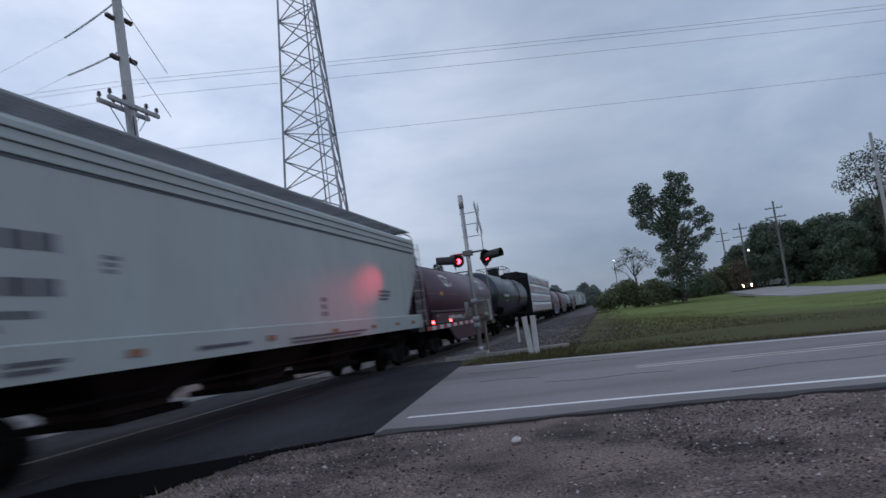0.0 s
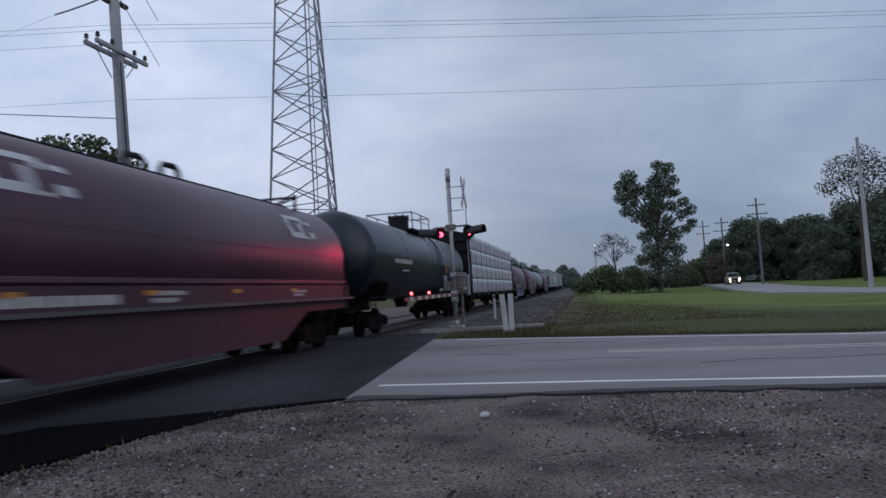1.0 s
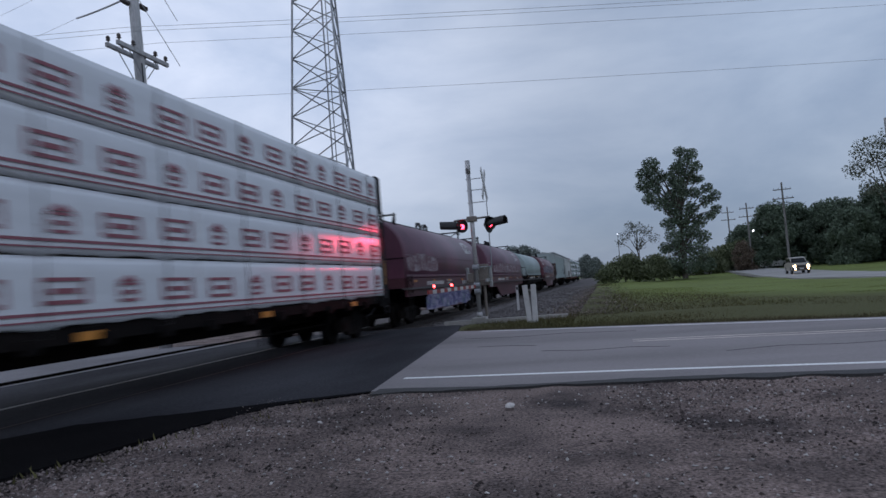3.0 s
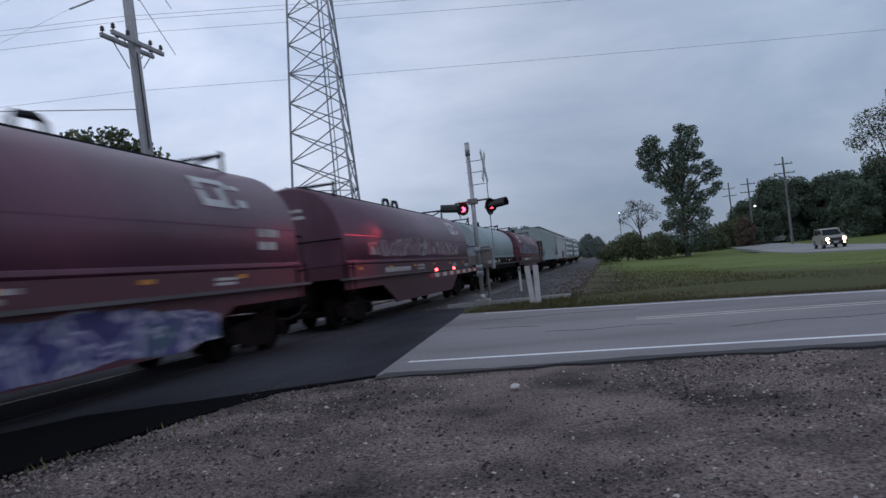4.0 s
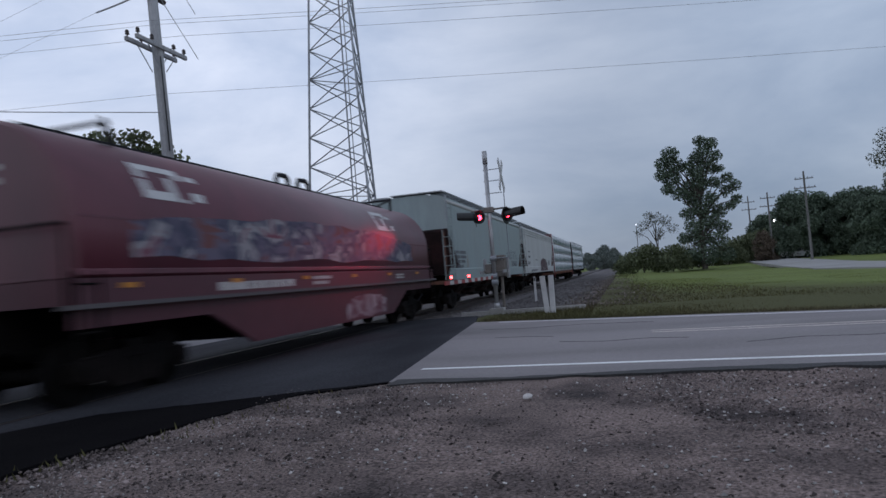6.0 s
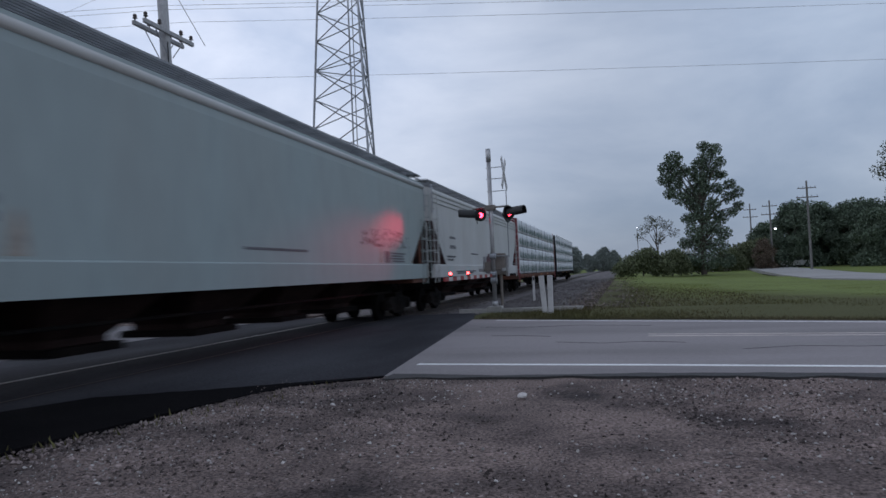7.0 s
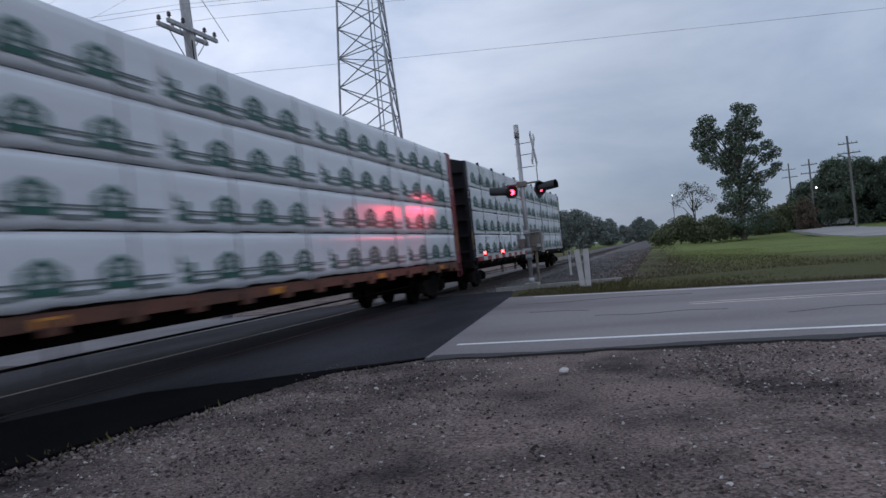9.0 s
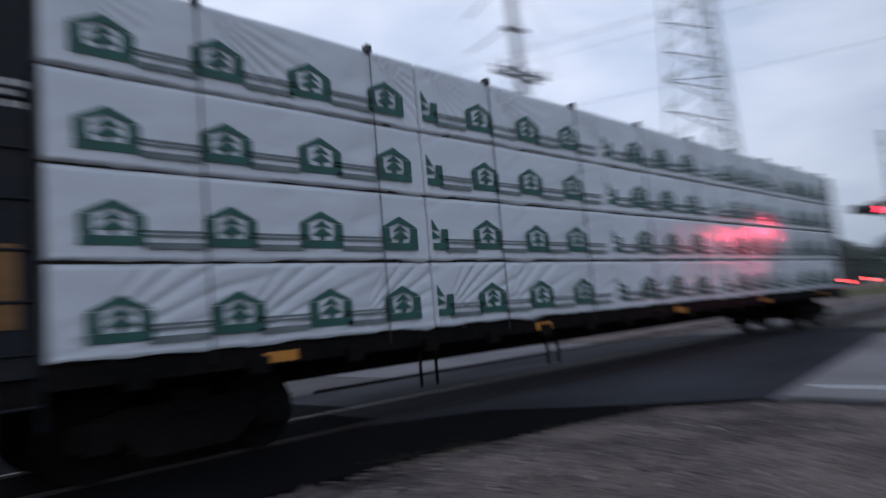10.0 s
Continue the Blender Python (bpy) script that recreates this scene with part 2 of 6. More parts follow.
M_RED = mat("faded_maroon_paint", (0.086, 0.022, 0.033), 0.52, big=(0.5, 0.30), fine=(6, 0.12), bump=0.06, stretched=(1, 0.5, 0.5), tint=(0.055, 0.024, 0.032))
M_ROOFRED = mat("dusty_maroon_cover", (0.150, 0.052, 0.086), 0.40, big=(0.5, 0.40), fine=(6, 0.14), bump=0.05, stretched=(1, 0.9, 0.35), tint=(0.062, 0.030, 0.046))
M_MAROON = mat("deep_maroon_paint", (0.070, 0.018, 0.030), 0.6, big=(0.5, 0.30), fine=(6, 0.12), bump=0.06, stretched=(1, 0.5, 0.5), tint=(0.036, 0.016, 0.022))
M_PLUM = mat("plum_cover_paint", (0.092, 0.030, 0.056), 0.42, big=(0.5, 0.36), fine=(6, 0.12), bump=0.05, stretched=(1, 0.9, 0.35), tint=(0.048, 0.024, 0.036))
M_REDPOST = mat("red_bulkhead_paint", (0.22, 0.036, 0.046), 0.55, big=(0.8, 0.3), fine=(8, 0.15), bump=0.1, tint=(0.11, 0.035, 0.038))
M_ROSE = mat("dull_rose_cover", (0.155, 0.040, 0.058), 0.40, big=(0.5, 0.36), fine=(6, 0.12), bump=0.05, stretched=(1, 0.9, 0.35), tint=(0.07, 0.030, 0.040))
M_GREEN = mat("pale_green_cover", (0.32, 0.385, 0.39), 0.45, big=(0.5, 0.28), fine=(6, 0.1), bump=0.05, stretched=(1, 0.6, 0.5), tint=(0.22, 0.26, 0.26))
M_TANK = mat("black_tank_paint", (0.006, 0.013, 0.024), 0.30, big=(0.5, 0.25), fine=(5, 0.15), bump=0.02, tint=(0.014, 0.016, 0.020), spec=0.6)
M_WRAP = mat("white_plastic_wrap", (0.68, 0.705, 0.745), 0.27, big=(0.6, 0.18), fine=(2.2, 0.06), bump=0.2, stretched=(2, 0.5, 2.0), tint=(0.53, 0.555, 0.59))
M_DUN = mat("lumber_dunnage", (0.05, 0.042, 0.036), 0.9, fine=(14, 0.3))
M_INKG = mat("dark_green_print", (0.020, 0.100, 0.078), 0.5, big=(2, 0.25), fine=(10, 0.2), bump=0)
M_INKR = mat("dull_red_print", (0.27, 0.085, 0.11), 0.5, big=(2, 0.25), fine=(10, 0.2), bump=0)
# for dark print, and for the shade lines drawn below the hopper ribs
M_INKD = mat("dark_print_and_rib_shade", (0.10, 0.10, 0.115), 0.6, big=(2, 0.25), fine=(10, 0.2), bump=0)
M_INKL = mat("grey_green_print", (0.17, 0.20, 0.20), 0.5, big=(2, 0.25), fine=(10, 0.2), bump=0)
M_INKW = mat("white_stencil", (0.50, 0.48, 0.47), 0.6, big=(2, 0.35), fine=(10, 0.2), bump=0)
M_ORANGE = mat("amber_reflector", (0.55, 0.22, 0.03), 0.4, big=(3, 0.2), fine=(20, 0.1), bump=0)
M_STRAP = mat("steel_cable", (0.06, 0.06, 0.065), 0.5, 0.6, bump=0)
M_BARK = mat("bark", (0.085, 0.072, 0.060), 0.95, big=(2, 0.3), fine=(12, 0.35), bump=0.8, stretched=(3, 3, 0.6))
M_LEAF = mat("dark_foliage", (0.112, 0.150, 0.105), 0.8, big=(0.25, 0.3), fine=(2, 0.15), bump=0, pieces=-0.4, spec=0.3)
M_LEAFB = mat("olive_foliage", (0.125, 0.145, 0.078), 0.8, big=(0.2, 0.35), fine=(2, 0.15), bump=0, pieces=-0.4, spec=0.3)
M_LEAFR = mat("russet_foliage", (0.150, 0.115, 0.085), 0.8, big=(0.2, 0.35), fine=(2, 0.15), bump=0, pieces=-0.4, spec=0.3)
M_LEAFC = mat("thin_foliage", (0.12, 0.13, 0.095), 0.8, big=(0.2, 0.35), fine=(2, 0.2), bump=0, pieces=-0.4, spec=0.2)
# distance haze put into the leaf colour: paler and bluer than the nearer trees
M_LEAFD = mat("hazed_distant_foliage", (0.19, 0.22, 0.205), 0.85, big=(0.2, 0.3), fine=(2, 0.15), bump=0, pieces=-0.15, spec=0.2)
M_HOOD = mat("black_signal_hood", (0.012, 0.012, 0.013), 0.5, fine=(15, 0.15), bump=0.1)
M_LAMP = glow("lit_red_lens", (1.0, 0.03, 0.06), 14.0)
M_GATELAMP = glow("lit_gate_lamp", (1.0, 0.05, 0.05), 14.0)
M_STRIPER = mat("red_reflective_band", (0.32, 0.05, 0.05), 0.5, fine=(15, 0.15), bump=0)
M_STRIPEW = mat("white_reflective_band", (0.55, 0.55, 0.55), 0.5, fine=(15, 0.15), bump=0)
M_SIGN = mat("weathered_sign_white", (0.56, 0.55, 0.55), 0.5, big=(3, 0.2), fine=(15, 0.1), bump=0)
M_BOX = mat("signal_gear_casing", (0.20, 0.175, 0.155), 0.6, 0.3, big=(2, 0.3), fine=(14, 0.2), bump=0.15)
M_HEAD = glow("lit_headlamp", (1.0, 0.70, 0.36), 12.0)
M_BULB = glow("lit_street_bulb", (0.9, 0.95, 1.0), 4.0)
M_PAINT = mat("beige_car_paint", (0.36, 0.33, 0.29), 0.35, 0.2, big=(1, 0.15), fine=(8, 0.06), bump=0)
M_WHITE = mat("white_siding", (0.62, 0.62, 0.62), 0.7, big=(0.5, 0.2), fine=(6, 0.1), bump=0.1)
M_GLASS = mat("dark_car_glass", (0.015, 0.018, 0.02), 0.08, big=(1, 0.1), fine=(5, 0.05), bump=0)
M_TYRE = mat("tyre_rubber", (0.02, 0.02, 0.02), 0.85, bump=0.2)
M_INSUL = mat("brown_insulator", (0.06, 0.045, 0.042), 0.35, bump=0)
M_WIRE = mat("dull_wire", (0.34, 0.35, 0.37), 0.6, bump=0)
G_BLUE = spray("blue_spray_paint", [(0.035, 0.03, 0.12), (0.05, 0.045, 0.16), (0.30, 0.28, 0.38), (0.07, 0.06, 0.19), (0.06, 0.11, 0.14), (0.38, 0.36, 0.44), (0.05, 0.045, 0.17)], 1.5)
G_GREY = spray("grey_spray_paint", [(0.15, 0.06, 0.08), (0.23, 0.18, 0.20), (0.13, 0.05, 0.07), (0.30, 0.26, 0.28), (0.10, 0.05, 0.07)], 1.3)
G_DARK = spray("maroon_spray_paint", [(0.30, 0.27, 0.27), (0.035, 0.018, 0.025), (0.10, 0.035, 0.045), (0.03, 0.016, 0.022), (0.38, 0.35, 0.35)], 1.6)
G_PURPLE = spray("purple_spray_paint", [(0.15, 0.05, 0.05), (0.12, 0.10, 0.15), (0.05, 0.05, 0.09), (0.28, 0.26, 0.28), (0.17, 0.05, 0.08)], 1.5)

# ---- building helpers ----


def part(name, bm, material, parent=None, label="", smooth=False):
    """Links a bmesh as one mesh object."""
    me = bpy.data.meshes.new(name)
    bm.to_mesh(me)
    bm.free()
    return mesh_part(name, me, material, parent, label, smooth)


def mesh_part(name, me, material, parent=None, label="", smooth=False):
    if material and not me.materials:
        me.materials.append(material)
    if smooth:
        me.polygons.foreach_set("use_smooth", [True] * len(me.polygons))
    ob = new(name, me)
    ob.parent = parent
    if label:
        tagged(ob, label)
    return ob


def empty(name, m=None):
    ob = new(name)
    ob.empty_display_size = 0.3
    if m is not None:
        ob.matrix_basis = m
    return ob


def box(bm, x0, x1, y0, y1, z0, z1, bevel=0.0):
    made = bmesh.ops.create_cube(bm, size=1.0, matrix=Matrix.LocRotScale(((x0 + x1) / 2, (y0 + y1) / 2, (z0 + z1) / 2), None, (abs(x1 - x0), abs(y1 - y0), abs(z1 - z0))))
    if bevel:
        edges = {e for v in made["verts"] for e in v.link_edges}
        bmesh.ops.bevel(bm, geom=list(edges), offset=bevel, segments=2, affect="EDGES", profile=0.6)
    return bm


def rod(bm, a, b, r, r2=None, n=8, caps=True):
    a, b = Vector(a), Vector(b)
    m = Matrix.Translation((a + b) / 2) @ (b - a).to_track_quat("Z", "Y").to_matrix().to_4x4()
    bmesh.ops.create_cone(bm, cap_ends=caps, segments=n, radius1=r, radius2=r if r2 is None else r2, depth=(b - a).length, matrix=m)
    return bm


def pipe(bm, points, r, n=6):
    """A tube of one skin along the points."""
    pts = [Vector(p) for p in points]
    side, rings = None, []
    for k, p in enumerate(pts):
        d = (pts[min(k + 1, len(pts) - 1)] - pts[max(k - 1, 0)]).normalized()
        if side is None:
            side = d.orthogonal().normalized()
        side = (side - d * side.dot(d)).normalized()
        up = d.cross(side)
        rings.append([p + (side * math.cos(2 * math.pi * q / n) + up * math.sin(2 * math.pi * q / n)) * r for q in range(n)])
    return loft(bm, rings)


def prism(bm, outline, axis, a, b):
    """A plate of the given outline (pairs), reaching from a to b along axis; the pairs lie on the other two axes, in order."""
    def at(p, c):
        return {"x": (c, p[0], p[1]), "y": (p[0], c, p[1]), "z": (p[0], p[1], c)}[axis]
    lo = [bm.verts.new(at(p, a)) for p in outline]
    hi = [bm.verts.new(at(p, b)) for p in outline]
    bm.faces.new(lo)
    bm.faces.new(hi)
    for k in range(len(lo)):
        bm.faces.new((lo[k], lo[k - 1], hi[k - 1], hi[k]))
    bmesh.ops.recalc_face_normals(bm, faces=bm.faces)
    return bm


def loft(bm, rings, closed=True, caps=True):
    """A skin through rings of equally many points."""
    rows = [[bm.verts.new(p) for p in ring] for ring in rings]
    n = len(rows[0])
    for a, b in zip(rows, rows[1:]):
        for k in range(n if closed else n - 1):
            bm.faces.new((a[k], a[(k + 1) % n], b[(k + 1) % n], b[k]))
    if caps:
        bm.faces.new(rows[0])
        bm.faces.new(rows[-1])
    bmesh.ops.recalc_face_normals(bm, faces=bm.faces)
    return bm


def B():
    return bmesh.new()


def structure(name, bm, material, label, category, smooth=False):
    return tagged(part(name, bm, material, None, "", smooth), label, category, kind="structure")

# ---- ground, road, track bed ----
TRACK, RAILTOP = -7.85, 0.0


def height(x, y):
    """Unevenness of the gravel lot."""
    return 0.035 * noise.noise(Vector((x * 0.5, y * 0.5, 3))) + 0.012 * noise.noise(Vector((x * 2.3, y * 2.3, 7)))


def grid(bm, x0, x1, nx, y0, y1, ny, fz):
    rows = [[bm.verts.new((x0 + (x1 - x0) * i / nx, y0 + (y1 - y0) * j / ny, 0)) for i in range(nx + 1)] for j in range(ny + 1)]
    for row in rows:
        for v in row:
            v.co.z = fz(v.co.x, v.co.y)
    for a, b in zip(rows, rows[1:]):
        for k in range(nx):
            bm.faces.new((a[k], a[k + 1], b[k + 1], b[k]))
    return bm


def sheet(bm, outline, z=0.0, thick=0.08):
    return prism(bm, outline, "z", z - thick, z)


bm = B()
xs = [-2500, -600, -200, -80, -40, -25, -15, -9, -4, 0, 3, 7, 11, 15, 22, 30, 45, 80, 200, 600, 2500]
ys = [-2500, -600, -250, -60, -20, 0, 10, 18, 26, 34, 43, 60, 80, 97, 115, 150, 220, 400, 800, 2500]


def dip(x, y):
    """The grass lot falls gently towards the far road."""
    def part_of(v):
        return max(0.0, min(1.0, v))
    return -0.36 * part_of((y - 18) / 25) * part_of((115 - y) / 35) * part_of((x - 3) / 8)


def field(x, y):
    """The open ground: flat, a shallow ditch beside the track, a slight rise to the trees."""
    return -0.14 + dip(x, y) - (0.22 if dip(x, y) < -0.01 else 0.0) - (0.10 if -1 < x < 6 and 24 < y < 90 else 0.0) + (0.4 if y > 140 and x > 25 else 0.0)


rows = [[bm.verts.new((x, y, field(x, y))) for x in xs] for y in ys]
for a, b in zip(rows, rows[1:]):
    for k in range(len(xs) - 1):
        bm.faces.new((a[k], a[k + 1], b[k + 1], b[k]))
structure("ground", bm, M_GRASS, "flat green mown grass field reaching the horizon", "grass")

# grass lot between the track and the far road
bm = grid(B(), -1.0, 40, 60, 15.2, 75, 80, lambda x, y: -0.04 + dip(x, y) + 0.05 * noise.noise(Vector((x * 0.3, y * 0.3, 1))) - 0.25 * math.exp(-((x - 2.5) / 1.6) ** 2) * (1 if y > 22 else 0) - (0.0 if y > 15.9 + 0.3 * (4 - min(x, 4)) else 0.12))
structure("lawn", bm, M_GRASS, "mown green grass lot between gravel and road", "grass", True)

# gravel lot under the camera
bm = grid(B(), -7.0, 14.0, 150, -8.0, 8.7, 120, lambda x, y: height(x, y) - 0.055 * max(0.0, min(1.0, (-4.2 - x) / 0.8)) - 0.10 * max(0.0, min(1.0, (y - (8.33 - 0.06 * x)) / 0.3)) - 0.02)
structure("gravel_lot", bm, M_GRAVEL, "uneven brown-grey gravel lot with loose stones", "gravel", True)

ROAD = [(-3.02, 8.26), (-1.5, 8.20), (0.35, 8.27), (2.8, 8.12), (8, 7.5), (30, 4.9), (60, 1.4), (60, 10.0), (30, 12.2), (12, 13.4), (5.0, 14.75), (1.5, 16.25), (-1.2, 17.2), (-4.08, 18.35)]
road = structure("road", sheet(B(), ROAD, 0.0), M_ROAD, "worn light grey asphalt country road", "road")
APRON = [(-3.03, 8.26), (-4.08, 18.35), (-4.6, 21.2), (-5.3, 21.4), (-6.9, 21.2), (-6.9, -14), (-5.1, -14), (-5.0, 3.0), (-4.85, 4.6), (-4.35, 6.6), (-3.95, 7.6)]
structure("crossing_apron", sheet(B(), APRON, -0.004), M_APRON, "dark newer asphalt apron at the crossing", "asphalt")
# near-black ballast between the apron's near edge and the lot
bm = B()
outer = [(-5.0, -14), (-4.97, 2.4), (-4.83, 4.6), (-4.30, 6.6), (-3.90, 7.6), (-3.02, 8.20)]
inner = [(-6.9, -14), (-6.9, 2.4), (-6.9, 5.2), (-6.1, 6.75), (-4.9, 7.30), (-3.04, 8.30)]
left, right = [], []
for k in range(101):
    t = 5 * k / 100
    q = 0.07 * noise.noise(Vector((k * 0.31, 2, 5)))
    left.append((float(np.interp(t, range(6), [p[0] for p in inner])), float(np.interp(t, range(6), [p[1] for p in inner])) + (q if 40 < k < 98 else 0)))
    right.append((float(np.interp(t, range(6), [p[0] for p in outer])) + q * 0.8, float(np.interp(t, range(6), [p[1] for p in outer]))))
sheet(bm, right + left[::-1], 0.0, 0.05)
structure("dark_ballast", bm, M_BLACKGROUND, "near-black crushed stone beside the crossing", "ballast")
for x0, x1 in ((-7.06, -6.9), (-8.55, -7.19), (-11.5, -8.69)):
    cut = 5.6 + 0.30 * (-6.9 - (x0 + x1) / 2)
    structure("crossing_surface", sheet(B(), [(x0, cut), (x1, cut), (x1, 21.2), (x0, 21.2)], -0.006), M_APRON, "dark asphalt between and beside the rails", "asphalt")
    structure("track_ballast", sheet(B(), [(x0, -14), (x1, -14), (x1, cut), (x0, cut)], -0.03), M_BLACKGROUND, "near-black crushed stone between the rails", "ballast")
structure("road_beyond", sheet(B(), [(-11.5, 10.2), (-60, 15.2), (-60, 24.0), (-11.5, 19.4)], -0.01), M_OLDROAD, "dark grey road continuing beyond the track", "road")
structure("gravel_beyond", sheet(B(), [(-11.5, -30), (-11.5, 10.2), (-60, 15.2), (-60, -30)], -0.03), M_BALLAST, "dark grey gravel yard beyond the track", "gravel")

structure("gravel_strip_beyond", sheet(B(), [(-11.3, 21.2), (-11.5, 19.4), (-45, 22.6), (-45, 70), (-11.3, 70)], -0.06), M_GRAVEL, "grey gravel strip beyond the track", "gravel")

# painted lines
bm = B()


def stripe(bm, a, b, w, z=0.004):
    (ax, ay), (bx, by) = a, b
    d = Vector((bx - ax, by - ay)).normalized()
    n = Vector((-d.y, d.x)) * w / 2
    sheet(bm, [(ax + n.x, ay + n.y), (ax - n.x, ay - n.y), (bx - n.x, by - n.y), (bx + n.x, by + n.y)], z, 0.004)


stripe(bm, (-2.9, 9.33), (0.38, 9.02), 0.11)
stripe(bm, (0.38, 9.02), (3.0, 8.71), 0.11)
stripe(bm, (3.0, 8.71), (45, 3.8), 0.11)
structure("edge_line", bm, M_LINE, "solid white painted edge line", "road marking")
bm = B()
for off in (0.0, 0.32):
    stripe(bm, (0.37, 12.76 + off), (4.1, 12.15 + off), 0.065)
    stripe(bm, (4.1, 12.15 + off), (45, 6.6 + off), 0.065)
structure("centre_line", bm, M_YELLOW, "worn double yellow centre line", "road marking")
bm = B()
stripe(bm, (-3.3, 17.75), (1.4, 15.85), 0.09)
stripe(bm, (1.4, 15.85), (5.2, 14.3), 0.09)
stripe(bm, (5.2, 14.3), (45, 10.5), 0.09)
structure("far_edge_line", bm, M_LINE, "worn white far edge line", "road marking")
# tar seam along the broken near edge, and cracks
bm = B()
rng = random.Random(4)
top, low = [], []
for k in range(150):
    x = -2.95 + 0.1 * k
    y = float(np.interp(x, [-3, -1.5, 0.35, 2.8, 8, 14], [8.26, 8.20, 8.27, 8.12, 7.5, 6.8]))
    t = 0.05 + 0.30 * max(0.0, noise.noise(Vector((x * 0.5, 2, 1))) + 0.2) + 0.02 * max(0, x)
    top.append((x, y + t * 0.6 + 0.05 * noise.noise(Vector((x * 3, 1, 4)))))
    low.append((x, y - 0.10 - t * 0.5 + 0.09 * noise.noise(Vector((x * 2.2, 7, 4)))))
sheet(bm, low + top[::-1], 0.006, 0.05)
structure("tar_edge", bm, M_TAR, "dark broken tar along the road edge", "tar")
for pts in ([(-1.2, 12.0), (-0.4, 11.7), (0.3, 11.85), (0.9, 11.6)], [(-2.6, 13.4), (-1.9, 13.3), (-1.4, 13.0)], [(1.6, 10.6), (2.4, 10.9), (3.2, 10.7), (4.6, 10.9)], [(-3.3, 15.6), (-2.2, 15.3), (-1.0, 15.5), (0.5, 15.0)]):
    bm = B()
    for a, b in zip(pts, pts[1:]):
        stripe(bm, a, b, 0.028, 0.003)
    structure("road_crack", bm, M_TAR, "tar-filled crack in the asphalt", "tar")

# far road, from the right towards the track
FAR = [(60, 36), (32, 40), (20.1, 48.3), (17.9, 59.8), (19.1, 75.9), (21.2, 101), (23.0, 126), (24.5, 170), (26, 280)]
bm = B()
left, right = [], []
for k, p in enumerate(FAR):
    a, b = Vector(FAR[max(0, k - 1)]), Vector(FAR[min(len(FAR) - 1, k + 1)])
    d = (b - a).normalized()
    n = Vector((-d.y, d.x)) * 3.3
    left.append((p[0] + n.x, p[1] + n.y))
    right.append((p[0] - n.x, p[1] - n.y))
for k in range(len(FAR) - 1):
    quad = [left[k], right[k], right[k + 1], left[k + 1]]
    tops = [bm.verts.new((x, y, 0.05 + dip(x, y))) for x, y in quad]
    feet = [bm.verts.new((x, y, -0.5)) for x, y in quad]
    bm.faces.new(tops)
    for q in range(4):
        bm.faces.new((tops[q - 1], tops[q], feet[q], feet[q - 1]))
bmesh.ops.recalc_face_normals(bm, faces=bm.faces)
structure("far_road", bm, mat("pale_road", (0.30, 0.29, 0.28), 0.9, big=(0.2, 0.2), fine=(20, 0.1), bump=0.1), "pale grey road beyond the grass lot", "road")

# track bed, rails and ties
bm = B()
for y0, y1 in ((-300, -14), (21.2, 420)):
    prism(bm, [(-12.6, -0.4), (-12.2, -0.125), (-9.6, -0.125), (-6.1, -0.125), (-4.9, -0.11), (-4.7, -0.40)], "y", y0, y1)
structure("track_bed", bm, M_BALLAST, "grey crushed-stone ballast bed under the rails", "ballast")
bm = grid(B(), -5.6, -0.7, 30, 21.4, 220, 160, lambda x, y: -0.09 + 0.03 * noise.noise(Vector((x, y * 0.7, 2))) - 0.07 * max(0, (x + 2.0)) - (0.03 if x < -5.2 else 0))
structure("gravel_track", bm, M_BALLAST, "dark gravel service strip beside the track", "gravel", True)
for side in (-1, 1):
    bm = B()
    x = TRACK + side * 0.755
    prism(bm, [(x - 0.075, -0.17), (x + 0.075, -0.17), (x + 0.02, -0.15), (x + 0.012, -0.04), (x + 0.036, -0.03), (x + 0.036, 0), (x - 0.036, 0), (x - 0.036, -0.03), (x - 0.012, -0.04), (x - 0.02, -0.15)], "y", -300, 420)
    # the near rail takes the darkened copy, as it lies in the train's shade
    structure("rail", bm, M_RAIL if side < 0 else M_RAILSHADE, "long steel rail with a polished running surface", "rail")

# ---- railway vehicles ----
SPEED = 22.0
CARS = []
NEAR = 1.55


def wheel_mesh():
    bm = B()
    rod(bm, (-0.065, 0, 0.42), (0.065, 0, 0.42), 0.42, n=28)
    rod(bm, (-0.065, 0, 0.42), (-0.09, 0, 0.42), 0.45, n=28)
    rod(bm, (0.065, 0, 0.42), (0.10, 0, 0.42), 0.13, n=16)
    rod(bm, (0.066, 0, 0.42), (0.069, 0, 0.42), 0.36, 0.30, n=28)
    me = bpy.data.meshes.new("wheel")
    bm.to_mesh(me)
    bm.free()
    return me


WHEEL = wheel_mesh()


